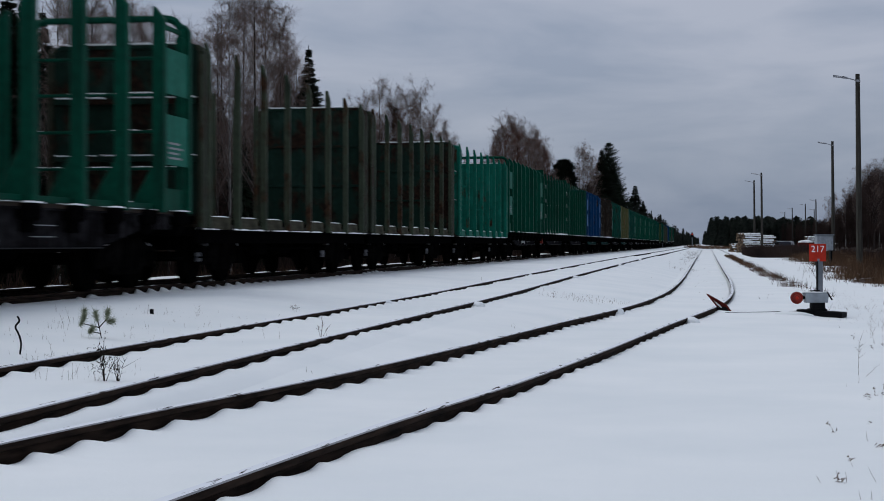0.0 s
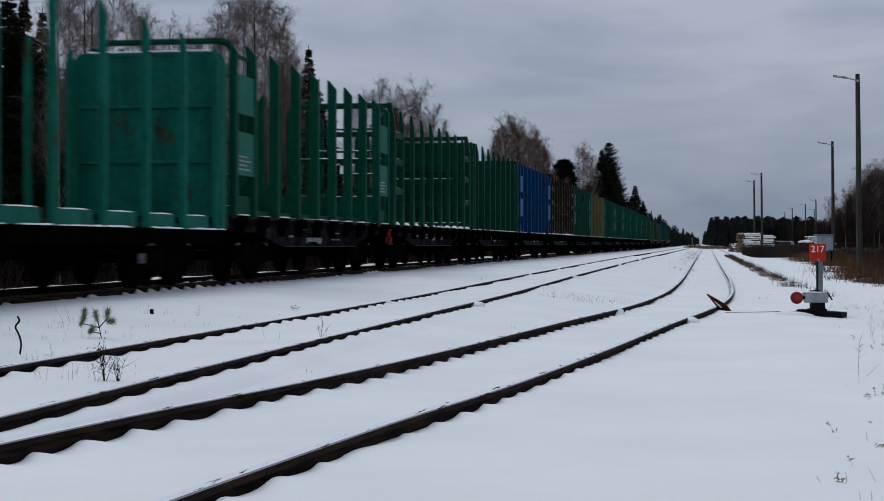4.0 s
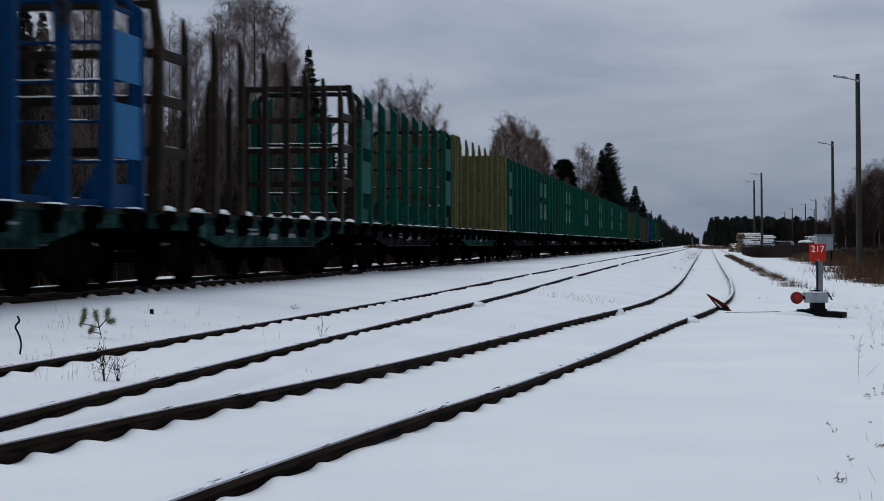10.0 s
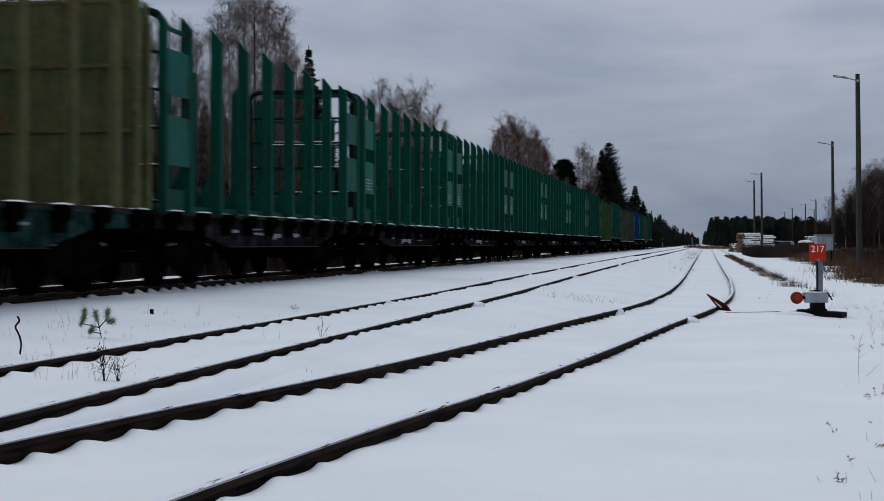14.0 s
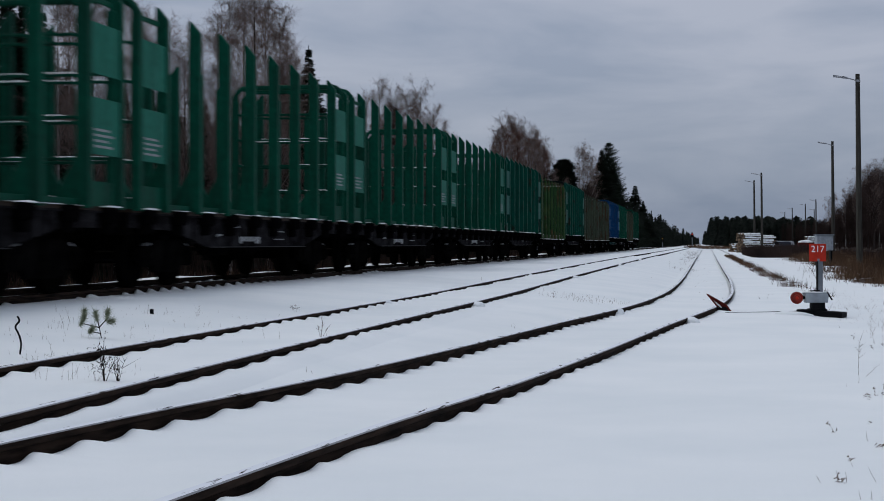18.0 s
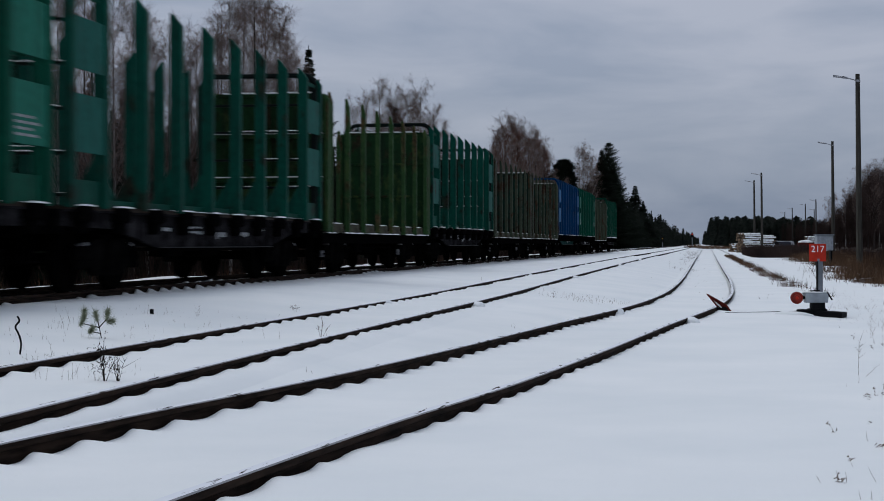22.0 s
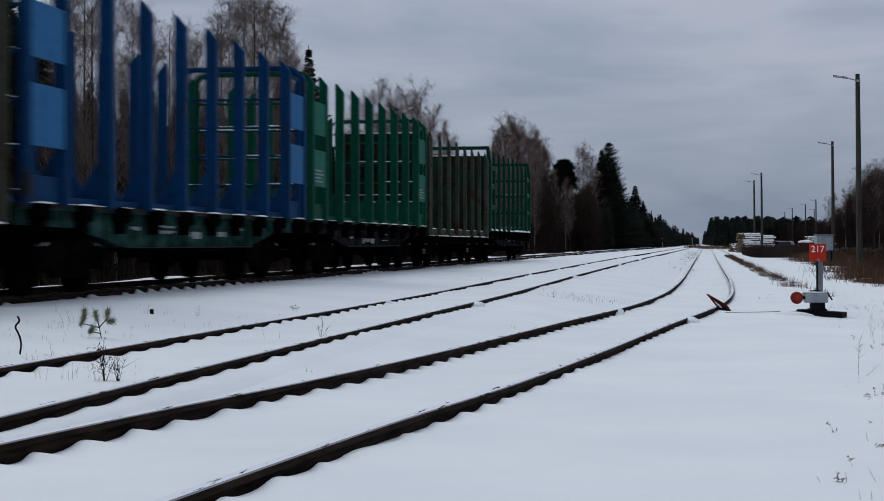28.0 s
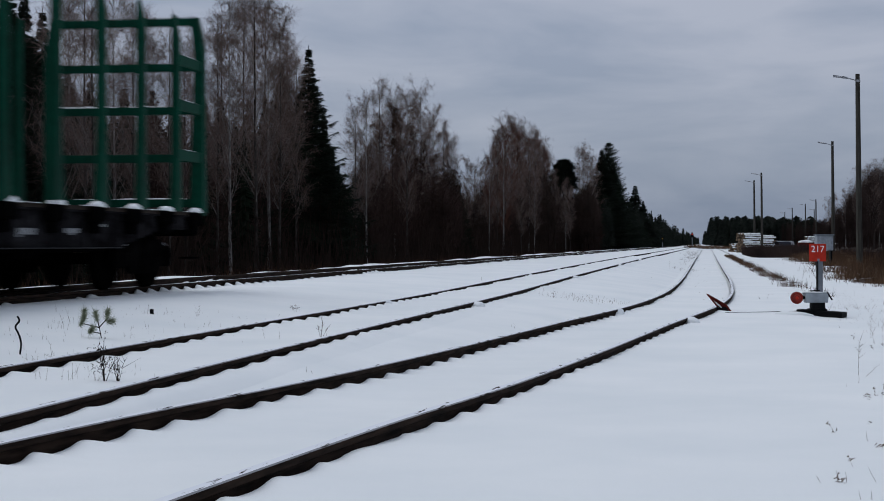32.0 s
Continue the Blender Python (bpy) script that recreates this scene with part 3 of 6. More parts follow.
def add_belly_sills(wagon, half, mat, plate):
    """Deep fish-bellied side sills with the stake pockets on them, and the deck between."""
    k = half / 7.0
    for s in (-1, 1):
        bm = bmesh.new()
        add_prism(bm, [(-7 * k, 1.18), (7 * k, 1.18), (7 * k, 0.96), (5.0 * k, 0.93), (3.3 * k, 0.66), (-3.3 * k, 0.66), (-5.0 * k, 0.93), (-7 * k, 0.96)], s * 1.24, s * 1.30)
        add_box(bm, min(s * 1.24, s * 1.36), max(s * 1.24, s * 1.36), -half, half, 1.165, 1.195)
        sill = part("side_sill", bm, mat, wagon)
        bm = bmesh.new()
        add_box(bm, min(s * 1.302, s * 1.36), max(s * 1.302, s * 1.36), -3.3 * k, 3.3 * k, 0.645, 0.662, 0.003)
        part("flange", bm, WORN_EDGE, sill)
    rng = random.Random(int(half * 100) + len(mat.name))
    y = -half + 0.1
    while y < half - 0.6:
        step = rng.uniform(0.3, 1.2)
        bm = bmesh.new()
        add_box(bm, 1.325, 1.36, y, y + 0.7 * step, 1.2555, 1.2555 + rng.uniform(0.004, 0.011), 0.002)
        y += step + rng.uniform(0.05, 0.5)
        part("snow_line", bm, SNOW, wagon)
    bm = bmesh.new()
    add_box(bm, -1.36, 1.36, -half, half, 1.195, 1.255)
    part("deck", bm, BROWN, wagon)
    for y in np.linspace(-half + 0.5, half - 0.5, 10):
        part("stake_pocket", POCKET, parent=wagon, at=pose(0, y, 0))
        part("stake_pocket", POCKET, parent=wagon, at=pose(0, y, 0, 0, 0, 180))
    lines = [(-1.35, 1.35, 0.72, 0.13, 8), (-1.9, 0.55, 1.0, 0.055, 5), (-0.75, 0.5, 0.97, 0.08, 4), (-2.75, 0.32, 0.84, 0.05, 3), (1.0, 0.75, 0.955, 0.014, 1), (1.0, 0.75, 0.80, 0.014, 1)]
    if not plate:
        lines = [(-1.7, 0.7, 0.97, 0.04, 3), (-1.75, 0.8, 0.88, 0.05, 5), (-0.2, 0.55, 0.80, 0.12, 4), (1.3, 0.5, 0.84, 0.09, 3), (-3.0, 0.4, 0.92, 0.06, 3), (2.4, 0.4, 0.95, 0.05, 4)]
    for y0, wide, z0, tall, signs in lines:
        bm = bmesh.new()
        pitch = wide / signs
        for q in range(signs):
            gap = 0.2 * pitch if signs > 1 else 0.0
            add_box(bm, 1.301, 1.304, y0 + q * pitch, y0 + (q + 1) * pitch - gap, z0 + rng.choice((0, 0, 0.3)) * tall * (signs > 1), z0 + tall)
        part("stencilled_lettering", bm, WHITE_MARK, wagon, "faded white stencilled marks")


def snow_strip(length, depth, low, high, seed, axis="x"):
    """Snow lying along a bar from 0 to length, uneven and worn through to the bar in places."""
    rng = np.random.RandomState(seed)
    k = max(6, int(length / 0.11))
    t = np.linspace(0, length, k)
    wave = np.convolve(rng.rand(k + 4), np.ones(5) / 5, "valid")
    wave = np.clip((wave - 0.40) / 0.25, 0.0, 1.0) * (0.7 + 0.3 * rng.rand(k))
    h = np.where(wave < 0.08, 0.0012, low + (high - low) * wave)
    wide = depth * (0.55 + 0.45 * np.minimum(1, wave * 2))
    verts, faces = [], []
    for i in range(k):
        for o, z in ((-wide[i] / 2, 0.0), (-wide[i] * 0.36, h[i] * 0.8), (0.0, h[i]), (wide[i] * 0.36, h[i] * 0.8), (wide[i] / 2, 0.0)):
            verts.append((t[i], o, z) if axis == "x" else (o, t[i], z))
    for i in range(k - 1):
        for j in range(4):
            q = (i * 5 + j, i * 5 + j + 1, (i + 1) * 5 + j + 1, (i + 1) * 5 + j)
            faces.append(q if axis != "x" else q[::-1])
    return mesh_of("snow_line", verts, faces, SNOW, True)


def add_cross_bar(wagon, y, z, half_wide, thick, mat, snowy):
    """One bar of an end gate; where snowy, snow lies on it in broken lengths."""
    bm = bmesh.new()
    add_box(bm, -half_wide, half_wide, y - 0.05, y + 0.05, z - thick / 2, z + thick / 2, 0.008)
    bar = part("cross_bar", bm, mat, wagon)
    if snowy:
        strip = snow_strip(2 * half_wide - 0.1, 0.09, 0.006, 0.022, int(900 + 100 * y + 40 * z))
        part("snow_line", strip, parent=bar, at=pose(-half_wide + 0.05, y, z + thick / 2))


def add_arched_gate(wagon, y, mat, snow):
    """An end gate with rounded shoulders and five thin bars across it."""
    bm = bmesh.new()
    w, c, top = 1.38, 0.28, 4.57
    add_box(bm, -w + c, w - c, y - 0.06, y + 0.06, top - 0.11, top, 0.02)
    for s in (-1, 1):
        bend = [(s * (w - c - 0.02), y, top - 0.055), (s * (w - 0.55 * c), y, top - 0.10), (s * (w - 0.2 * c), y, top - 0.23), (s * (w - 0.06), y, top - 0.42)]
        for a, b in zip(bend[:-1], bend[1:]):
            add_rod(bm, a, b, 0.065)
        add_box(bm, min(s * w, s * (w - 0.13)), max(s * w, s * (w - 0.13)), y - 0.07, y + 0.07, 1.25, top - 0.38, 0.015)
    part("end_frame", bm, mat, wagon)
    for i, z in enumerate((1.40, 1.985, 2.61, 3.24, 3.85)):
        add_cross_bar(wagon, y, z, w - 0.1, 0.05, mat, i in snow)


def add_shouldered_gate(wagon, y, mat, snow):
    """An end gate of broad flat bars, its corner posts bent inwards above the shoulders."""
    bm = bmesh.new()
    w, top = 1.46, 4.64
    add_box(bm, -1.33, 1.33, y - 0.06, y + 0.06, top - 0.14, top, 0.015)
    for s in (-1, 1):
        outline = [(w, 1.2), (w, 3.96), (1.36, top), (1.23, top), (w - 0.15, 3.94), (w - 0.24, 1.2)]
        a = [bm.verts.new((s * x, y - 0.08, z)) for x, z in outline]
        b = [bm.verts.new((s * x, y + 0.08, z)) for x, z in outline]
        bm.faces.new(a)
        bm.faces.new(b[::-1])
        for j in range(6):
            bm.faces.new((a[j], b[j], b[(j + 1) % 6], a[(j + 1) % 6]))
    bmesh.ops.recalc_face_normals(bm, faces=bm.faces)
    part("end_frame", bm, mat, wagon)
    for i, z in enumerate((1.42, 2.20, 3.03, 3.78)):
        add_cross_bar(wagon, y, z, w - 0.12, 0.14, mat, i in snow)


def add_end_wall(wagon, y, mat, top, base, ribs, snowy=True, post_mat=None, c=0.14):
    """A solid end wall of pressed plate: flat with two seams on the inside, ribbed outside, its upper corners rounded by c."""
    w = 1.36
    out = 1 if y > 0 else -1
    bm = bmesh.new()
    outline = [(-w, base), (w, base), (w, top - c), (w - 0.12 * c, top - 0.5 * c), (w - 0.5 * c, top - 0.12 * c), (w - c, top), (-w + c, top), (-w + 0.5 * c, top - 0.12 * c), (-w + 0.12 * c, top - 0.5 * c), (-w, top - c)]
    a = [bm.verts.new((x, y - 0.03, z)) for x, z in outline]
    b = [bm.verts.new((x, y + 0.03, z)) for x, z in outline]
    bm.faces.new(a)
    bm.faces.new(b[::-1])
    for j in range(10):
        bm.faces.new((a[j], b[j], b[(j + 1) % 10], a[(j + 1) % 10]))
    bmesh.ops.recalc_face_normals(bm, faces=bm.faces)
    wall = part("end_wall", bm, mat, wagon)
    rng = random.Random(int(10 * top) + out)

    def across(name, x0, x1, depth0, depth1, z0, z1, material, side):
        bm = bmesh.new()
        ya, yb = y + side * depth0, y + side * depth1
        add_box(bm, x0, x1, min(ya, yb), max(ya, yb), z0, z1, 0.006)
        part(name, bm, material, wall)

    for z in ribs:
        across("wall_rib", -w + 0.05, w - 0.05, 0.03, 0.13, z - 0.05, z + 0.05, mat, out)
        across("seam", -w + 0.04, w - 0.04, 0.03, 0.075, z - 0.03, z + 0.03, mat, -out)
        if snowy:
            x = -w + 0.08
            while x < w - 0.3:
                n = min(w - 0.06, x + rng.uniform(0.5, 1.2))
                across("snow_line", x, n, 0.032, 0.125, z + 0.05, z + 0.05 + rng.uniform(0.015, 0.03), SNOW, out)
                x = n + rng.uniform(0.05, 0.3)
    for x in (-0.9, 0.0, 0.9):
        across("wall_rib", x - 0.05, x + 0.05, 0.03, 0.09, base, top - 0.1, mat, out)
    across("top_rib", -w + c, w - c, -0.05, 0.07, top - 0.07, top + 0.004, mat, out)
    if snowy:
        across("snow_line", -w + 0.25, w - 0.22, -0.04, 0.06, top + 0.004, top + 0.03, SNOW, out)
    for s in (-1, 1):
        bm = bmesh.new()
        add_box(bm, min(s * 1.33, s * 1.45), max(s * 1.33, s * 1.45), y - 0.09, y + 0.09, base, top - 0.8 * c, 0.02)
        if c > 0.1:
            add_rod(bm, (s * 1.39, y, top - 0.8 * c - 0.02), (s * 1.30, y, top - 0.04), 0.055)
        part("corner_post", bm, post_mat or mat, wagon)


def add_panel(wagon, y0, y1, z0, z1, mat, text, label):
    bm = bmesh.new()
    add_box(bm, 1.40, 1.425, y0, y1, z0, z1, 0.006)
    panel = part("side_panel", bm, mat, wagon, label)
    if text:
        bm = bmesh.new()
        for i, w in enumerate((0.55, 0.72, 0.5, 0.66)):
            z = z0 + 0.34 - i * 0.08
            add_box(bm, 1.4252, 1.428, y0 + 0.14, y0 + 0.14 + w, z, z + 0.035)
        part("stencilled_lettering", bm, WHITE_MARK, panel, "white stencilled lines too worn to read")


def stake_wagon(mat, pale, belly, label, text=False, snow=1, gate=None):
    """Broad-staked timber wagon: gusseted stakes, pale side panels at both ends, arched end gates."""
    wagon = tagged(new("timber_wagon"), label, "railway wagon", "wagons of the timber train")
    half = 7.0
    add_running_gear(wagon, half, 4.86)
    add_belly_sills(wagon, half, belly, text)
    stake = shared_stake("stake", 0.15, 0.20, 4.34, 4.56, 1.22, True, mat)
    plain = shared_stake("stake", 0.15, 0.14, 4.30, 4.42, 1.22, False, mat)
    ys = [-6.93, *np.linspace(-5.7, 5.7, 8), 6.93]
    for i, y in enumerate(ys):
        me = plain if i in (0, 9) else stake
        part("stake", me, parent=wagon, at=pose(0, y, 0))
        part("stake", me, parent=wagon, at=pose(0, y, 0, 0, 0, 180))
    for y0, y1 in ((-6.86, -5.76), (5.76, 6.86)):
        for z0, z1, t in ((3.16, 3.90, False), (2.0, 2.82, text)):
            add_panel(wagon, y0, y1, z0, z1, pale, t, "paler painted panel")
        bm = bmesh.new()
        add_box(bm, 1.30, 1.36, y0, y1, 1.25, 1.62, 0.01)
        part("side_plate", bm, mat, wagon)
        bm = bmesh.new()
        add_box(bm, 1.30, 1.34, y0, y1, 4.22, 4.30, 0.01)
        part("top_rail", bm, mat, wagon)
    for y in (-6.9, 6.9):
        add_arched_gate(wagon, y + (0.1 if y < 0 else -0.1), gate or mat, (0, 1, 2, 3) if snow else (1,))
    for x in (-1.24, 1.24):
        bm = bmesh.new()
        add_box(bm, x - 0.04, x + 0.04, -5.7, 5.7, 1.256, 1.36, 0.01)
        part("stake_rail", bm, mat, wagon)
    rng = random.Random(len(label))
    for y in np.linspace(-half + 0.5, half - 0.5, 10):
        if rng.random() < 0.8 * snow:
            part("snow_clot", CLOTS[rng.randrange(4)], parent=wagon, at=pose(1.40, y + 0.1, 1.25))
    return wagon


def slim_wagon(mat, belly, label, lattice, wall_mat=None):
    """Slim-staked timber wagon on the same frame, with open lattice or solid ends and snow on the pockets."""
    wagon = tagged(new("timber_wagon"), label, "railway wagon", "wagons of the timber train")
    half = 7.0
    add_running_gear(wagon, half, 4.86)
    add_belly_sills(wagon, half, belly, False)
    stake = shared_stake("stake", 0.13, 0.12, 4.12, 4.52, 1.25, False, mat, 2.4 if lattice else 1.0)
    for y in (-6.9, *np.linspace(-5.6, 5.6, 8), 6.9):
        part("stake", stake, parent=wagon, at=pose(0, y, 0))
        part("stake", stake, parent=wagon, at=pose(0, y, 0, 0, 0, 180))
    for y in (-6.85, 6.85):
        if lattice:
            add_shouldered_gate(wagon, y, mat, (0, 2))
        else:
            add_end_wall(wagon, y * 0.937, wall_mat or mat, 4.50, 1.25, (2.46, 3.46), False, None, 0.03)
    if lattice:
        for y0, y1 in ((-6.85, -5.65), (5.65, 6.85)):
            for z in (2.20, 3.03, 3.78):
                bm = bmesh.new()
                add_box(bm, 1.37, 1.43, y0, y1, z - 0.09, z + 0.09, 0.01)
                rung = part("side_rung", bm, mat, wagon)
                bm = bmesh.new()
                add_box(bm, 1.38, 1.42, y0 + 0.35, y1 - 0.4, z + 0.09, z + 0.098, 0.003)
                part("snow_line", bm, SNOW, rung)
    rng = random.Random(len(label))
    for y in np.linspace(-half + 0.5, half - 0.5, 10):
        part("snow_clot", (BIG_CLOTS if lattice else CLOTS)[rng.randrange(4)], parent=wagon, at=pose(1.38, y + 0.1, 1.25))
    return wagon


def add_brake_valve(wagon, half):
    """The red cock of the brake pipe at the headstock."""
    bm = bmesh.new()
    add_box(bm, 1.20, 1.36, -half - 0.03, -half + 0.15, 0.72, 0.90, 0.02)
    add_rod(bm, (1.28, -half + 0.05, 0.90), (1.28, -half + 0.05, 1.12), 0.06)
    add_rod(bm, (1.30, -half + 0.05, 1.08), (1.30, -half + 0.30, 1.10), 0.03)
    part("brake_valve", bm, DULL_RED, wagon, "dull red brake valve")


def flat_wagon(mat, wall_mat, board_mat, label, post_mat=None):
    """Older flat wagon with slim stakes, low side boards, solid pressed end walls and a straight sill."""
    wagon = tagged(new("timber_wagon"), label, "railway wagon", "wagons of the timber train")
    half = 6.55
    add_running_gear(wagon, half, 4.5, True)
    for s in (-1, 1):
        bm = bmesh.new()
        add_box(bm, min(s * 1.28, s * 1.36), max(s * 1.28, s * 1.36), -half, half, 0.72, 0.965, 0.01)
        add_box(bm, min(s * 1.2, s * 1.44), max(s * 1.2, s * 1.44), -half, half, 0.93, 0.962, 0.006)
        part("side_sill", bm, BLACK, wagon)
    bm = bmesh.new()
    add_box(bm, -1.28, 1.28, -half, half, 1.0, 1.06)
    part("deck", bm, BROWN, wagon)
    for k in range(7):
        long = 2 * half / 7 - 0.06
        part("snow_line", snow_strip(long, 0.15, 0.018, 0.036, 70 + k, "y"), parent=wagon, at=pose(1.37, -half + 0.03 + k * 2 * half / 7, 0.962))
    stake = shared_stake("stake", 0.10, 0.12, 4.0, 4.27, 0.96, False, mat)
    ys = np.linspace(-half + 0.42, half - 0.42, 8)
    for y in ys:
        part("stake", stake, parent=wagon, at=pose(0, y, 0))
        part("stake", stake, parent=wagon, at=pose(0, y, 0, 0, 0, 180))
    board = bmesh.new()
    add_box(board, 1.30, 1.345, -0.62, 0.62, 0.968, 1.20, 0.01)
    board = from_bm("side_board", board, board_mat)
    cap = lump_mesh(31, 0.036, 0.50, 0.018)
    for y0, y1 in zip(ys[:-1], ys[1:]):
        b = part("side_board", board, parent=wagon, at=pose(0, (y0 + y1) / 2, 0))
        part("snow_line", cap, parent=b, at=pose(1.325, 0, 1.20))
        part("side_board", board, parent=wagon, at=pose(0, (y0 + y1) / 2, 0, 0, 0, 180))
    for y in (-half + 0.12, half - 0.12):
        add_end_wall(wagon, y, wall_mat, 4.2, 1.0, (2.20, 3.21), True, post_mat or mat)
        bm = bmesh.new()
        for k in range(9):
            add_rod(bm, (1.43, y - 0.16, 1.3 + 0.3 * k), (1.43, y + 0.16, 1.3 + 0.3 * k), 0.012, None, 6)
        for e in (-0.16, 0.16):
            add_box(bm, 1.41, 1.45, y + e - 0.02, y + e + 0.02, 1.0, 4.0)
        part("ladder", bm, mat, wagon)
    return wagon


TARRED = paint("black_gate_paint", (0.006, 0.010, 0.009), amount=0.4, gloss=0.04)


# the train, from the wagon that is leaving the view to the last one
def build_train():
    kinds = {
        "green": stake_wagon(GREEN, PALE_GREEN, BELLY, "green timber wagon with broad stakes and lettered pale panels", True),
        "teal": stake_wagon(TEAL, PALE_TEAL, BELLY, "teal timber wagon with broad stakes and black end gates", gate=TARRED),
        "blue": stake_wagon(BLUE, PALE_BLUE, BELLY_TEAL, "blue timber wagon with broad stakes on a worn teal sill"),
        "grey": flat_wagon(GREY_GREEN, RUSTY_WALL, BOARD, "faded grey-green timber wagon with rust-streaked end walls", RUST_POST),
        "turquoise": flat_wagon(TURQUOISE, TURQUOISE, TURQUOISE, "turquoise timber wagon with slim stakes and plated ends"),
        "moss": flat_wagon(MOSS, MOSS_WALL, BOARD, "moss-green timber wagon with slim stakes and low snowy side boards"),
        "lattice": slim_wagon(DEEP_GREEN, BELLY, "deep green timber wagon with open lattice ends and snowy pockets", True),
        "plated": slim_wagon(DEEP_GREEN, BELLY, "deep green timber wagon with plain solid end walls", False),
        "olive": slim_wagon(OLIVE, BELLY_TEAL, "olive timber wagon with solid end walls on a worn teal sill", False),
        "brown": slim_wagon(BROWN, BELLY_TEAL, "brown timber wagon with rusty lattice ends and snowy pockets", True),
    }
    order = ["green", "grey", "grey", "turquoise", "green", "lattice", "plated", "blue", "brown", "teal", "olive", "teal", "green", "green", "green", "green", "green",
             "teal", "moss", "teal", "grey", "grey", "blue", "green", "grey", "lattice"]
    train, used = [], set()
    for kind in order:
        ob = kinds[kind] if kind not in used else copy_thing(kinds[kind], Matrix())
        used.add(kind)
        train.append((ob, 7.0 if kind not in ("grey", "turquoise", "moss") else 6.55))
    add_brake_valve(train[5][0], 7.0)
    return train


TRAIN = build_train()


# ---- trees ----
def spikes(base, tip, r):
    """Thin three-sided spikes from base to tip."""
    base, tip = np.asarray(base, float), np.asarray(tip, float)
    r = np.broadcast_to(np.asarray(r, float), (len(base),))[:, None]
    d = tip - base
    d /= np.linalg.norm(d, axis=1)[:, None] + 1e-9
    ref = np.where(np.abs(d[:, 2:3]) > 0.9, np.array([[1.0, 0, 0]]), np.array([[0, 0, 1.0]]))
    u = np.cross(d, ref)
    u /= np.linalg.norm(u, axis=1)[:, None] + 1e-9
    v = np.cross(d, u)
    n = len(base)
    verts = np.stack([base + u * r, base - 0.5 * u * r + 0.866 * v * r, base - 0.5 * u * r - 0.866 * v * r, tip], 1).reshape(-1, 3)
    i = np.arange(n)[:, None] * 4
    faces = np.concatenate([i + np.array([[0, 1, 3]]), i + np.array([[1, 2, 3]]), i + np.array([[2, 0, 3]])])
    return verts, faces


def joined(pieces):
    verts, faces, k = [], [], 0
    for v, f in pieces:
        verts.append(v)
        faces.append(f + k)
        k += len(v)
    return np.concatenate(verts), np.concatenate(faces)


def trunk_mesh(name, h, r, mat, bend, seed, sides=7, top=0.08):
    rng = np.random.RandomState(seed)
    zs = np.linspace(0, h, 9)
    off = np.cumsum(rng.randn(9, 2) * bend * h / 9, axis=0)
    off -= off[0]
    verts, faces = [], []
    for i, z in enumerate(zs):
        rr = r * (1 - (1 - top) * (z / h) ** 0.9) * (1.25 if i == 0 else 1)
        for j in range(sides):
            a = 2 * math.pi * j / sides
            verts.append((off[i, 0] + rr * math.cos(a), off[i, 1] + rr * math.sin(a), z - (0.3 if i == 0 else 0)))
    for i in range(8):
        for j in range(sides):
            faces.append((i * sides + j, i * sides + (j + 1) % sides, (i + 1) * sides + (j + 1) % sides, (i + 1) * sides + j))
    me = mesh_of(name, verts, faces, mat, True)
    return me, (lambda z: np.stack([np.interp(z, zs, off[:, 0]), np.interp(z, zs, off[:, 1]), z], -1))


def birch_meshes(seed, h=14.0, limbs=46, subs=9, twigs=9, spread=0.9, mat=None, steep=0.25, thick=1.0, bark=None, low=0.22):
    """A bare tree: trunk, ascending limbs and a haze of fine hanging twigs."""
    rng = np.random.RandomState(seed)
    trunk, centre = trunk_mesh("trunk", h, 0.095, bark or BARK, 0.012, seed)
    wood, haze = [], []
    for i in range(limbs):
        z = h * (low + (0.95 - low) * (i + rng.rand()) / limbs)
        a = rng.rand() * 2 * math.pi
        length = spread * h * (0.07 + 0.20 * (1 - z / h) ** 0.8) * (0.6 + 0.6 * rng.rand())
        up = 1.1 + 1.0 * rng.rand() + steep
        d = np.array((math.cos(a), math.sin(a), up))
        d /= np.linalg.norm(d)
        b = centre(np.array([z]))[0]
        mid, end = b + d * length * 0.55, b + d * length + np.array((0, 0, 0.10 * length))
        wood.append(spikes([b, mid - d * 0.05 * length], [mid + d * 0.25 * length, end], [0.020, 0.011]))
        t = rng.rand(subs) * 0.8 + 0.2
        p0 = b + (end - b) * t[:, None]
        da = d * 0.8 + rng.randn(subs, 3) * 0.45
        da /= np.linalg.norm(da, axis=1)[:, None]
        sl = length * (0.25 + 0.3 * rng.rand(subs))
        p1 = p0 + da * sl[:, None]
        wood.append(spikes(p0, p1, 0.0065))
        for j in range(subs):
            u = rng.rand(twigs)[:, None]
            q0 = p0[j] + (p1[j] - p0[j]) * u
            dq = da[j] * 0.5 + rng.randn(twigs, 3) * 0.5 + np.array((0, 0, -0.40 + 0.55 * steep))
            dq /= np.linalg.norm(dq, axis=1)[:, None]
            q1 = q0 + dq * (0.30 + 0.55 * rng.rand(twigs))[:, None] * (h / 14)
            haze.append(spikes(q0, q1, 0.0054 * (thick if z < 0.72 * h else 1.0)))
    return trunk, mesh_of("branchwork", *joined(wood), mat or LIMB_WOOD), mesh_of("crown", *joined(haze), mat or TWIGS)


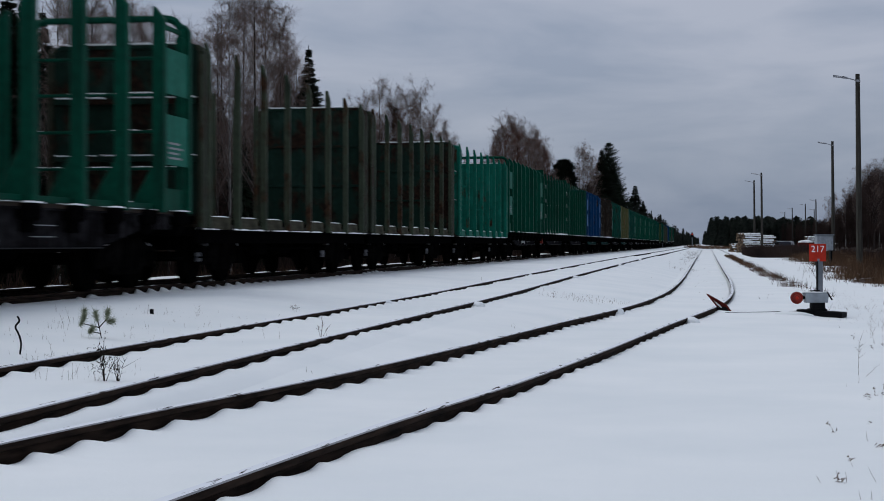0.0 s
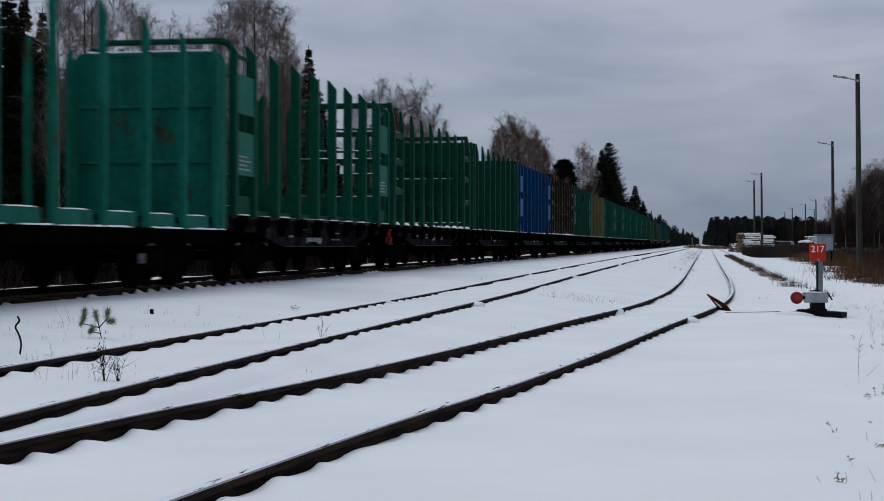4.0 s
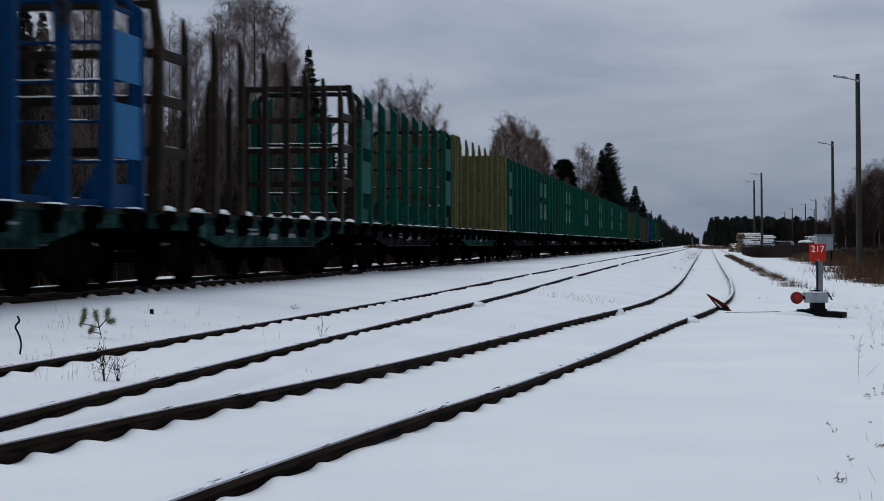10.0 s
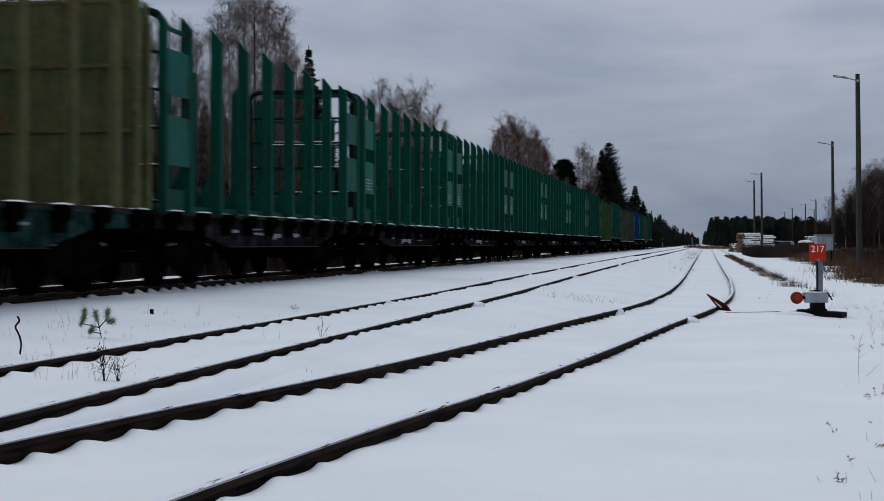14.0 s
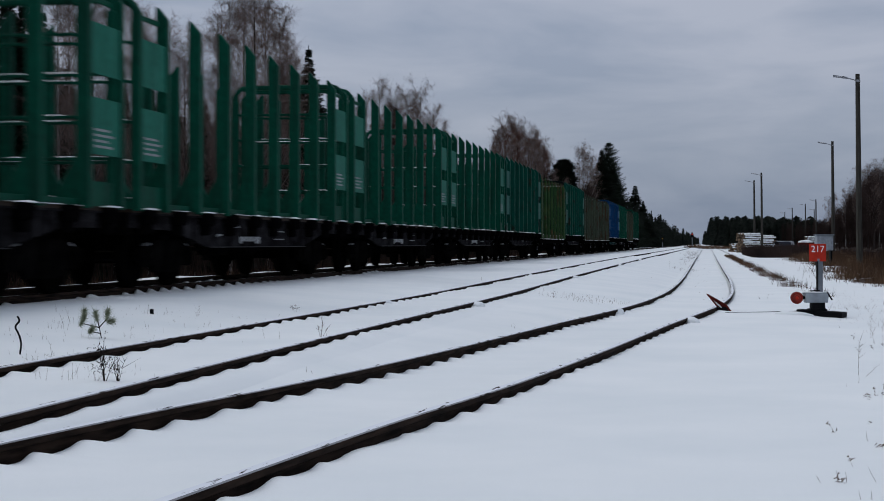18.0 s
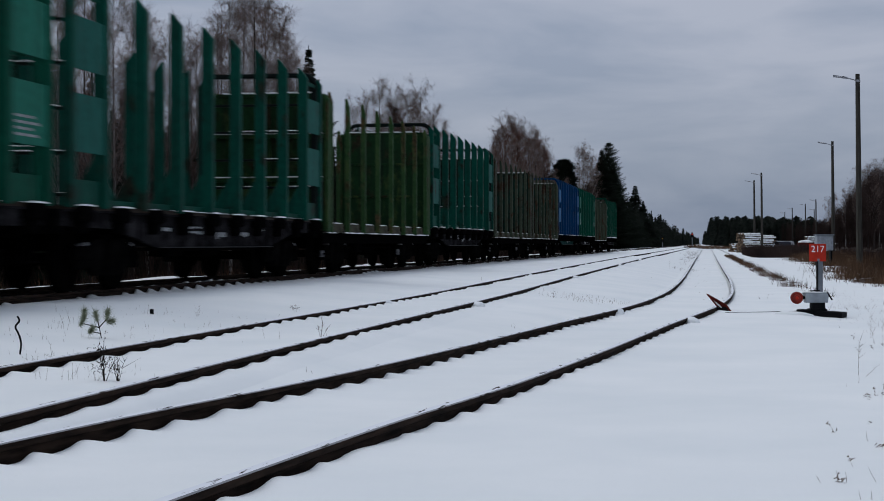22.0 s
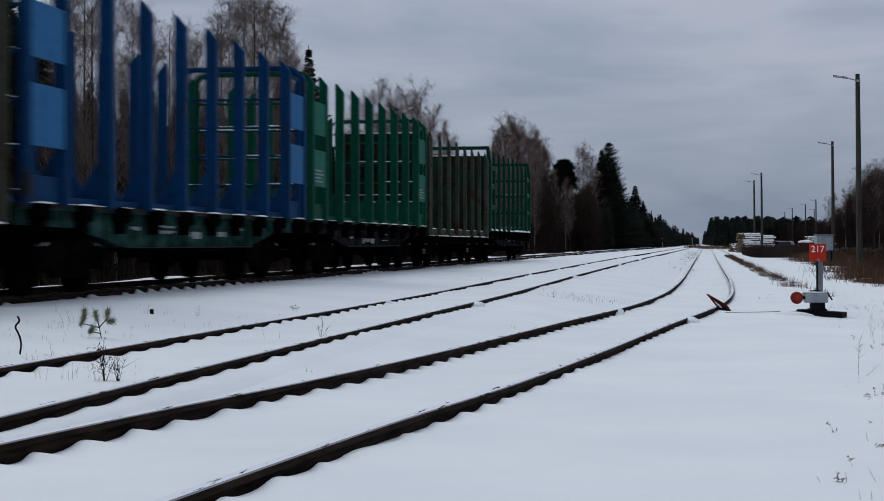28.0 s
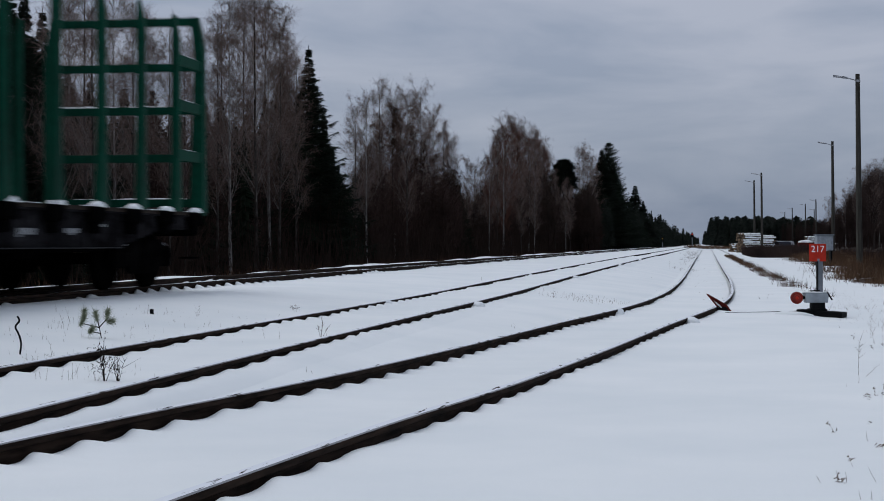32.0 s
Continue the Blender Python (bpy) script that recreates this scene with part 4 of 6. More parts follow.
def spruce_meshes(seed, h=13.0, whorls=58, per=9, sprays=24, girth=1.0, bare=0.06, taper=1.22):
    rng = np.random.RandomState(seed)
    trunk, centre = trunk_mesh("trunk", h, 0.16, DARK_BARK, 0.004, seed)
    pieces = []
    for i in range(whorls):
        for j in range(per):
            u = (i + 0.5 + 3.0 * (rng.rand() - 0.5)) / whorls
            u = min(max(u, 0.0), 0.995)
            z = h * (bare + (0.985 - bare) * u)
            reach = girth * (0.035 + 0.235 * h * (1 - u) ** taper) * (0.62 + 0.55 * rng.rand())
            a = 2 * math.pi * (j + rng.rand()) / per + i * 1.3
            r = reach * (0.82 + 0.28 * rng.rand())
            b = centre(np.array([z]))[0]
            out = np.array((math.cos(a), math.sin(a), 0))
            droop = (-0.48 + 0.40 * u + 0.12 * rng.randn()) * r
            t = np.linspace(0.1, 1, sprays)[:, None]
            line = b + out * r * t + np.array((0, 0, 1.0)) * (droop * t + 0.30 * r * t ** 3)
            pieces.append(spikes(b[None], line[-1:], 0.025))
            side = np.array((-out[1], out[0], 0))
            for s in (-1, 1):
                dv = out * 0.75 + side * s * 0.8 + rng.randn(sprays, 3) * 0.26 + np.array((0, 0, -0.45))
                size = (0.16 + 0.26 * (1 - t[:, 0]) + 0.1 * rng.rand(sprays)) * (0.22 + 0.8 * (1 - u)) * h / 13
                pieces.append(spikes(line, line + dv * size[:, None] * 1.5, (0.028 + 0.03 * rng.rand(sprays)) * (0.20 + 0.95 * (1 - u))))
    v, f = joined(pieces)
    return trunk, mesh_of("crown", v, f, NEEDLES)


def pine_meshes(seed, h=14.0, low=0.45, boughs=170, round_top=0.8, outline=(0.6, 1.0, 0.8, 0.25), girth=0.13, ragged=0.75):
    rng = np.random.RandomState(seed)
    trunk, centre = trunk_mesh("trunk", h * 0.95, 0.19, DARK_BARK, 0.006, seed, top=0.3)
    pieces = []
    for i in range(boughs):
        u = rng.rand() ** round_top
        z = h * (low + (0.98 - low) * u)
        a = rng.rand() * 2 * math.pi
        r = girth * h * float(np.interp(u, (0.0, 0.4, 0.78, 1.0), outline)) * (1.1 - ragged * (1 - rng.rand() ** 0.7))
        b = centre(np.array([z]))[0]
        e = b + np.array((math.cos(a) * r, math.sin(a) * r, (0.45 * u - 0.1) * r))
        pieces.append(spikes(b[None], e[None], 0.04))
        for k in range(12):
            c = b + (e - b) * (0.3 + 0.75 * rng.rand()) + rng.randn(3) * np.array((0.24, 0.24, 0.14))
            d = rng.randn(26, 3) + (e - b) / (r + 0.1) * 0.8
            d[:, 2] = np.abs(d[:, 2]) * 0.7 - 0.1
            d /= np.linalg.norm(d, axis=1)[:, None]
            pieces.append(spikes(np.repeat(c[None], 26, 0) - d * 0.05, c + d * ((0.22 + 0.2 * rng.rand(26)) * (0.45 + 0.75 * (1 - u)))[:, None], 0.05))
    v, f = joined(pieces)
    return trunk, mesh_of("crown", v, f, DRY_NEEDLES)


def bearing(deg, dist, dz=0.0):
    """A place on the ground: degrees to the left of the y axis as seen from the tripod, and metres away."""
    x, y = -dist * math.sin(radians(deg)), dist * math.cos(radians(deg))
    return x, y, float(ground_z(x, y)) + dz


BIRCH_KINDS = [birch_meshes(11 + i, spread=s, bark=GREY_BARK if i in (1, 2, 4) else None) for i, s in enumerate((0.95, 0.8, 1.05, 0.9, 0.7))]
SPRUCE_KINDS = [spruce_meshes(31 + i, girth=g) for i, g in enumerate((1.0, 0.85, 1.15))]
ALDER_KINDS = [birch_meshes(71 + i, limbs=54, subs=9, twigs=12, spread=0.64, mat=RED_TWIGS, steep=0.9, thick=1.25, bark=DARK_BARK, low=0.08) for i in range(3)]
DARK_ALDER_KINDS = [birch_meshes(81 + i, limbs=54, subs=9, twigs=17, spread=0.72, mat=DARK_TWIGS, steep=0.9, thick=1.3, bark=DARK_BARK, low=0.06) for i in range(2)]
PINE_KINDS = [pine_meshes(51, low=0.66, boughs=230, outline=(0.85, 1.0, 0.78, 0.25), ragged=0.45)]
FULL_SPRUCE = [spruce_meshes(36, whorls=64, per=13, girth=0.95, bare=0.02, taper=0.47)]


def plant(name, kinds, i, place, h, native, label, group, wide=1.0):
    tree = tagged(new(name), label, "tree", group)
    trunk, *crown = kinds[i % len(kinds)]
    k = h / native
    tree.matrix_basis = Matrix.LocRotScale(place, Euler((0, 0, i * 2.4)), (k * wide, k * wide, k))
    part("trunk", trunk, parent=tree)
    for me in crown:
        part(me.name.split(".")[0], me, parent=tree)
    return tree


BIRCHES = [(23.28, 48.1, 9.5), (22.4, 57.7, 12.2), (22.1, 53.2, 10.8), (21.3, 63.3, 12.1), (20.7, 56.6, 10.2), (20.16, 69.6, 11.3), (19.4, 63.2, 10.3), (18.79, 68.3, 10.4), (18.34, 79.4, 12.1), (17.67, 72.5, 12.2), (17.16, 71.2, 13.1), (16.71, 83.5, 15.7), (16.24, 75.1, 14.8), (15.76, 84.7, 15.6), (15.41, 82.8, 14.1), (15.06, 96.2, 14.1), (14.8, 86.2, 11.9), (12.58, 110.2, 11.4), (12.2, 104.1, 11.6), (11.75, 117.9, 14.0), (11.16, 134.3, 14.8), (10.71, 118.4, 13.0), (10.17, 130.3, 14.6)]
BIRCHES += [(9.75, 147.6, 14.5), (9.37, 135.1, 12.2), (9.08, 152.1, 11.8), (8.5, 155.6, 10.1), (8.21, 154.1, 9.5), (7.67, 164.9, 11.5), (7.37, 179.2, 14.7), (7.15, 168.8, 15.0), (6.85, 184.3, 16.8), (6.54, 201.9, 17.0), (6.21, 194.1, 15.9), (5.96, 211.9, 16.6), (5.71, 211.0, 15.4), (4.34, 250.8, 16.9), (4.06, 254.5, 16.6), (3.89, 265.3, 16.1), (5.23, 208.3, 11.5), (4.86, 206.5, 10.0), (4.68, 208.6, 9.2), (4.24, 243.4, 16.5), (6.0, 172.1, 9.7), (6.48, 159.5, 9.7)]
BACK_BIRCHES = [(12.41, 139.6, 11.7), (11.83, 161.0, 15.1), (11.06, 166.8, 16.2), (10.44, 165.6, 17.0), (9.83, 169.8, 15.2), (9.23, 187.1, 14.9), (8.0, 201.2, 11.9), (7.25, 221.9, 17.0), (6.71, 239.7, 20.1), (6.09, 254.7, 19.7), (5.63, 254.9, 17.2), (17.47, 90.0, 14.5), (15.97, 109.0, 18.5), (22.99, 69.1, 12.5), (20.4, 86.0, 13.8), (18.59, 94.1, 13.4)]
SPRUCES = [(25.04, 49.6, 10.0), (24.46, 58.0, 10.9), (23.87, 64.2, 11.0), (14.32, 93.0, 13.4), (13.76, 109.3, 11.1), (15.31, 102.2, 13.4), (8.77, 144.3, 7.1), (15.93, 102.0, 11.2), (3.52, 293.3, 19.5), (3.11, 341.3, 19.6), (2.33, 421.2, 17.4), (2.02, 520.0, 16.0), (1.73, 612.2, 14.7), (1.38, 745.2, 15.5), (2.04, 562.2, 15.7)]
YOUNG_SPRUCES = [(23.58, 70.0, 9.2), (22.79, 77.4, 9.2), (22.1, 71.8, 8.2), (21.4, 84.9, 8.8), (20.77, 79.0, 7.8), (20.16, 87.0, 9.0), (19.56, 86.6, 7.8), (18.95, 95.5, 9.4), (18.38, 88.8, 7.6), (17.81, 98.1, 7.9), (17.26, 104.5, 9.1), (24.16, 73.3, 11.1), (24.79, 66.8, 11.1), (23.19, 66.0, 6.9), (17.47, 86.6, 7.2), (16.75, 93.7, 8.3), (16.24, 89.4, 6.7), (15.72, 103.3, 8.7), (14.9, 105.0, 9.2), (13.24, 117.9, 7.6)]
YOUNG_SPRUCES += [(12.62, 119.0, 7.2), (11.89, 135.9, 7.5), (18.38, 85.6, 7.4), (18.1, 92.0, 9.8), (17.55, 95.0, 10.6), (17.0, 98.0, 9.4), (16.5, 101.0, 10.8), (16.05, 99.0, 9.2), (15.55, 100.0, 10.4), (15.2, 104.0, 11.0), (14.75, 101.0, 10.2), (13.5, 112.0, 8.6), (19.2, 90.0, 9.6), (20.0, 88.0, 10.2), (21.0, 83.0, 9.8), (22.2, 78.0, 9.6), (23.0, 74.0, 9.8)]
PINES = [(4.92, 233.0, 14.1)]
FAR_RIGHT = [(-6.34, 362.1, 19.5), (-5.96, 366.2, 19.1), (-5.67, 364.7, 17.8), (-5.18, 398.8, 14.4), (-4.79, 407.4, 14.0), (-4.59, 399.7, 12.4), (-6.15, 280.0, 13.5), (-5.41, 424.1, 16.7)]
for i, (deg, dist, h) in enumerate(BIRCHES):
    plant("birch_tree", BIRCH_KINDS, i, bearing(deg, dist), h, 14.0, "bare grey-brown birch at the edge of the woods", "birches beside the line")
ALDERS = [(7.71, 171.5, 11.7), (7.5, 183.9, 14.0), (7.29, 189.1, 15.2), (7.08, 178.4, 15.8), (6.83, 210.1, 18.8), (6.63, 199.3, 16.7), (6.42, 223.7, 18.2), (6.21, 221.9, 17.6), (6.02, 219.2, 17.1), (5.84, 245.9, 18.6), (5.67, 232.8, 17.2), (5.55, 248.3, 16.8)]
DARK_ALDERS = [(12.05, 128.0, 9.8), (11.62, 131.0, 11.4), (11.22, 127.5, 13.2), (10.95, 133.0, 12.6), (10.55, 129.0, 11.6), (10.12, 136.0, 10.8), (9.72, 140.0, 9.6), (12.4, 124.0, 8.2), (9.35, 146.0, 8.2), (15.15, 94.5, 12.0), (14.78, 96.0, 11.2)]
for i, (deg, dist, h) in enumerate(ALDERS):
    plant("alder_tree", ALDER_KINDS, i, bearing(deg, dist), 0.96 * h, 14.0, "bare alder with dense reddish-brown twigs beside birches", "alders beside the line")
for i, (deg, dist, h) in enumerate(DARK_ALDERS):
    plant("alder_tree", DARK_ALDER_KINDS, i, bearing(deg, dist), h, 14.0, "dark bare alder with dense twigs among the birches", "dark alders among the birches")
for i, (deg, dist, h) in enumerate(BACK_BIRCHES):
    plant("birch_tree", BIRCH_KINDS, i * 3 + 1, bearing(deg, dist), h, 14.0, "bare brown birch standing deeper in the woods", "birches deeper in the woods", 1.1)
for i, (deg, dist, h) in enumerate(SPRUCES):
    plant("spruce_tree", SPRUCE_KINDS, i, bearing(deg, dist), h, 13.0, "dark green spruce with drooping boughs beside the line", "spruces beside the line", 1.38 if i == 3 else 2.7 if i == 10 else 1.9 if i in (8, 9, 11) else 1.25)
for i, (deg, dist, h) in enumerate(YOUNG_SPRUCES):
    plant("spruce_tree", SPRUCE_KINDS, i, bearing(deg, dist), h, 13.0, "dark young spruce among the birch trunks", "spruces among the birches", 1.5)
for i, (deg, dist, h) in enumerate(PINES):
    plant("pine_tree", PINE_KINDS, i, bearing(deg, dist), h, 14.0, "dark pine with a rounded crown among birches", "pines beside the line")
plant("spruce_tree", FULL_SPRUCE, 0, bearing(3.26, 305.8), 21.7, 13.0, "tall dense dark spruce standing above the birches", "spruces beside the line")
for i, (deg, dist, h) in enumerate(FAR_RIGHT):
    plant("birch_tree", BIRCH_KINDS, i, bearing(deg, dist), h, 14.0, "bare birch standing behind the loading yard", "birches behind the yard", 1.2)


def woods(name, label, places, seed, dark, full=1.0, thick=1.0, mat=None, blunt=0.1, slim=1.0):
    """Distant woods, nobody could count the trees: bare birches and spruces joined in one piece."""
    rng = np.random.RandomState(seed)
    pieces = []
    for x, y, h in places:
        z0 = float(ground_z(x, y))
        b = np.array((x, y, z0 - 0.3))
        pieces.append(spikes(b[None], (b + (rng.randn() * 0.3, rng.randn() * 0.3, h * 0.9))[None], 0.13))
        if rng.rand() < dark:
            n = int(330 * full)
            u = rng.rand(n) ** 0.8
            a = rng.rand(n) * 2 * math.pi
            r = (blunt + 0.19 * h * (1 - u)) * (0.5 + 0.5 * rng.rand(n))
            p = b + np.stack([0 * u, 0 * u, h * (0.1 + 0.9 * u)], 1)
            q = p + np.stack([np.cos(a) * r, np.sin(a) * r, -0.35 * r], 1)
            pieces.append(spikes(p, q, thick * (0.07 + 0.22 * (1 - u))))
        else:
            n = int(560 * full)
            u = rng.rand(n)
            a = rng.rand(n) * 2 * math.pi
            r = slim * h * (0.05 + 0.14 * rng.rand(n)) * np.sqrt(1.05 - u)
            p = b + np.stack([np.cos(a) * r * 0.3, np.sin(a) * r * 0.3, h * (0.2 + 0.72 * u)], 1)
            p += rng.randn(n, 3) * 0.03 * h
            a += 1.1 * rng.randn(n)
            q = p + np.stack([np.cos(a) * r * 0.7, np.sin(a) * r * 0.7, 0.3 * h * (0.05 + 0.6 * rng.rand(n)) * (1.1 - u)], 1)
            pieces.append(spikes(p, q, thick * (0.016 + 0.03 * rng.rand(n) ** 2)))
    v, f = joined(pieces)
    return tagged(new(name, mesh_of(name, v, f, mat or (THICKET if dark < 0.5 else HAZED_NEEDLES))), label, "woods", kind="stuff")


rw = np.random.RandomState(77)
places = []
for _ in range(620):
    y = 25 + 300 * rw.rand()
    places.append((-MAIN_OFF - 11 - 40 * rw.rand(), y, 4.6 + 4.0 * rw.rand() + 3.0 * min(1, max(0, (y - 160) / 50))))
for _ in range(60):
    deg, dist = radians(8.9 + 3.8 * rw.rand()), 118 + 57 * rw.rand()
    places.append((-dist * math.sin(deg), dist * math.cos(deg), 7.0 + 3.0 * rw.rand()))
woods("woods", "dense bare brown woods behind the birches", places, 5, 0.0)
places = []
for lo, hi, near, far, low, high, count in ((5.4, 7.9, 180, 240, 7.5, 11.5, 70), (3.6, 5.4, 215, 280, 8.0, 11.5, 80), (7.9, 9.2, 150, 185, 5.0, 7.0, 30)):
    for _ in range(count):
        deg, dist = radians(lo + (hi - lo) * rw.rand()), near + (far - near) * rw.rand()
        places.append((-dist * math.sin(deg), dist * math.cos(deg), low + (high - low) * rw.rand()))
woods("woods", "dark young woods under the alders and birches", places, 25, 0.0, mat=UNDERGROWTH)
places = [(-MAIN_OFF - 13 - 26 * rw.rand(), 18 + 75 * rw.rand(), 4.0 + 4.5 * rw.rand()) for _ in range(260)]
woods("woods", "young dark spruce woods in the shade of the birches", places, 15, 0.85, mat=NEEDLES)
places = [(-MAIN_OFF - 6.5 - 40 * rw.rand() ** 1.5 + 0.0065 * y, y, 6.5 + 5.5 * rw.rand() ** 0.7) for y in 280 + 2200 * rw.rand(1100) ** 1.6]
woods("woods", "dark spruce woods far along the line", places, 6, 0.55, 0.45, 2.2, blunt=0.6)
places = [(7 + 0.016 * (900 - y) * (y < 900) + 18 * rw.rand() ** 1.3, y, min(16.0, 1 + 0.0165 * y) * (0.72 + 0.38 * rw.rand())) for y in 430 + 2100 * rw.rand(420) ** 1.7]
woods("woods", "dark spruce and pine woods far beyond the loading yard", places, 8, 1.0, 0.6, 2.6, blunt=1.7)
places = [(11 + 0.016 * (900 - y) * (y < 900) + 66 * rw.rand(), y, min(15.0, 1 + 0.0155 * y) * (0.72 + 0.38 * rw.rand())) for y in 440 + 900 * rw.rand(700) ** 1.4]
woods("woods", "bare brown woods far beyond the loading yard", places, 10, 0.0, 0.6, 2.4, mat=YARD_WOODS, slim=0.8)
places = []
for y in 230 + 330 * rw.rand(460):
    x = 22 + 50 * rw.rand() + 0.02 * (400 - y)
    places.append((x, y, 1 + y * (0.012 + 0.006 * rw.rand() + 0.035 * min(1, max(0, x / y - 0.078) / 0.03))))
woods("woods", "bare brown woods behind the loading yard", places, 9, 0.0, 1.3, 0.8, mat=YARD_WOODS, slim=0.62)


def thicket(name, label, count, spot, low, high, radius, mat, seed, lean=0.25):
    rng = np.random.RandomState(seed)
    p = np.array([spot(rng) for _ in range(count)])
    base = np.stack([p[:, 0], p[:, 1], ground_z(p[:, 0], p[:, 1]) - 0.05], 1)
    h = low + (high - low) * rng.rand(count) ** 1.5
    tip = base + np.stack([rng.randn(count) * lean * h, rng.randn(count) * lean * h, h], 1)
    v, f = spikes(base, tip, radius)
    return tagged(new(name, mesh_of(name, v, f, mat)), label, "undergrowth", kind="stuff")


TUFTS = np.random.RandomState(12).rand(420, 3)


def tuft(r):
    """A spot in one of the clumps beyond the loading road, whose edge wanders."""
    a, b, c = TUFTS[r.randint(420)]
    y = 46 + 110 * b
    edge = 5.9 + 0.9 * math.sin(y * 0.09) + 0.5 * math.sin(y * 0.31) + 3.0 * min(1, max(0, (y - 95) / 35))
    s = 0.25 + 0.5 * c
    return edge + 0.3 + 17 * a ** 1.3 + r.randn() * s, y + r.randn() * s * 1.5


def clump(r):
    """A spot in the ragged line of weeds between the spur and the loading road."""
    a, b, c = TUFTS[60 + r.randint(240)]
    return 2.6 + 0.5 * (a - 0.5) + 0.10 * r.randn(), 34 + 112 * b ** 0.8 + 0.5 * r.randn()


def bush(r):
    """A spot in one of a few bushes beyond the loading road."""
    a, b, c = TUFTS[r.randint(46)]
    y = 56 + 95 * b
    return 8.2 + 3.0 * min(1, max(0, (y - 95) / 35)) + 12 * a + r.randn() * 0.5, y + r.randn() * 0.7


thicket("undergrowth", "bare brown saplings along the edge of the woods", 13000, lambda r: (-MAIN_OFF - 6.5 - 12 * r.rand(), 22 + 330 * r.rand() ** 1.1), 0.7, 4.8, 0.017, UNDERGROWTH, 1, 0.2)
thicket("undergrowth", "dead grass along the foot of the woods", 9000, lambda r: (-MAIN_OFF - 3.2 - 5 * r.rand(), 18 + 260 * r.rand() ** 1.2), 0.25, 0.9, 0.012, DEAD_GRASS, 2, 0.3)
thicket("dead_grass", "brown dead grass and weeds beside the loading road", 72000, lambda r: tuft(r), 0.15, 0.80, 0.0075, DEAD_GRASS, 3, 0.42)
thicket("dead_grass", "tall tan grass stalks among the weeds", 4500, lambda r: tuft(r), 0.30, 0.85, 0.006, TAN_GRASS, 13, 0.3)
thicket("undergrowth", "dark bare bushes standing in the dead grass", 7000, lambda r: bush(r), 0.4, 1.6, 0.010, YARD_WOODS, 33, 0.3)
thicket("dead_grass", "brown weeds between the spur and the loading road", 7500, lambda r: clump(r), 0.04, 0.30, 0.007, DEAD_GRASS, 4, 0.4)


# ---- snow clots on the rails ----
def on_rail(line, side, y):
    rail = sideways(line, side * (GAUGE / 2 + 0.036))
    return [float(np.interp(y, rail[:, 1], rail[:, i])) for i in range(3)]


def rail_clot_mesh(seed):
    """Snow that buries a short length of rail, head and sides."""
    bm = bmesh.new()
    bmesh.ops.create_icosphere(bm, subdivisions=3, radius=1.0)
    for v in bm.verts:
        k = 1 + 0.3 * noise.noise(v.co * 1.9 + Vector((seed * 3.1, 0, 0)))
        v.co = Vector((v.co.x * 0.125 * k, v.co.y * 0.17 * k, v.co.z * 0.10 * (1 + 0.4 * (k - 1))))
    return from_bm("snow_clot", bm, SNOW, True)


RAIL_CLOTS = [rail_clot_mesh(i + 40) for i in range(3)]
for i, (track_ob, line, side, y) in enumerate(((loop, LOOP_LINE, -1, 24.6), (loop, LOOP_LINE, -1, 44), (loop, LOOP_LINE, -1, 52), (loop, LOOP_LINE, -1, 63), (loop, LOOP_LINE, -1, 84),
        (loop, LOOP_LINE, 1, 24.0), (loop, LOOP_LINE, 1, 41), (loop, LOOP_LINE, 1, 60), (loop, LOOP_LINE, 1, 76), (spur, SPUR_LINE, -1, 26.0), (spur, SPUR_LINE, 1, 22.6))):
    x, yy, z = on_rail(line, side, y)
    k = 0.7 + y / 60
    part("snow_clot", RAIL_CLOTS[i % 3], parent=track_ob, at=Matrix.LocRotScale((x + 0.035, yy, z - 0.082), Euler((0, 0, 0.05)), (1.0, k, 1.0)))


# ---- lever stand of the points, with its number plate ----
RED = paint("red_enamel", (0.42, 0.030, 0.016), amount=0.2, rough=0.5)
ORANGE = paint("weathered_orange_red_paint", (0.24, 0.030, 0.022), amount=0.6, rust=0.5, rust_colour=(0.07, 0.02, 0.012))
STAND_GREY = paint("light_grey_paint", (0.30, 0.33, 0.36), amount=0.3)
ZINC = paint("galvanised_grey_steel", (0.20, 0.22, 0.25), amount=0.35)
TAR = paint("tarred_timber", (0.006, 0.006, 0.007), amount=0.4, gloss=0.05)
WHITE = paint("white_enamel", (0.75, 0.75, 0.77), amount=0.1)


def number_mesh(text, size, mat):
    """Raised numerals facing -y, drawn with the built-in font."""
    cu = bpy.data.curves.new("numerals", "FONT")
    cu.body, cu.size, cu.align_x, cu.align_y, cu.extrude, cu.offset = text, size, "CENTER", "CENTER", 0.001, 0.0
    ob = new("numerals", cu)
    me = bpy.data.meshes.new_from_object(ob.evaluated_get(bpy.context.evaluated_depsgraph_get()))
    bpy.data.objects.remove(ob)
    me.materials.clear()
    me.materials.append(mat)
    me.transform(Euler((radians(90), 0, 0)).to_matrix().to_4x4())
    return me


LEVER_Z = float(ground_z(1.0, 26.4)) + 0.02


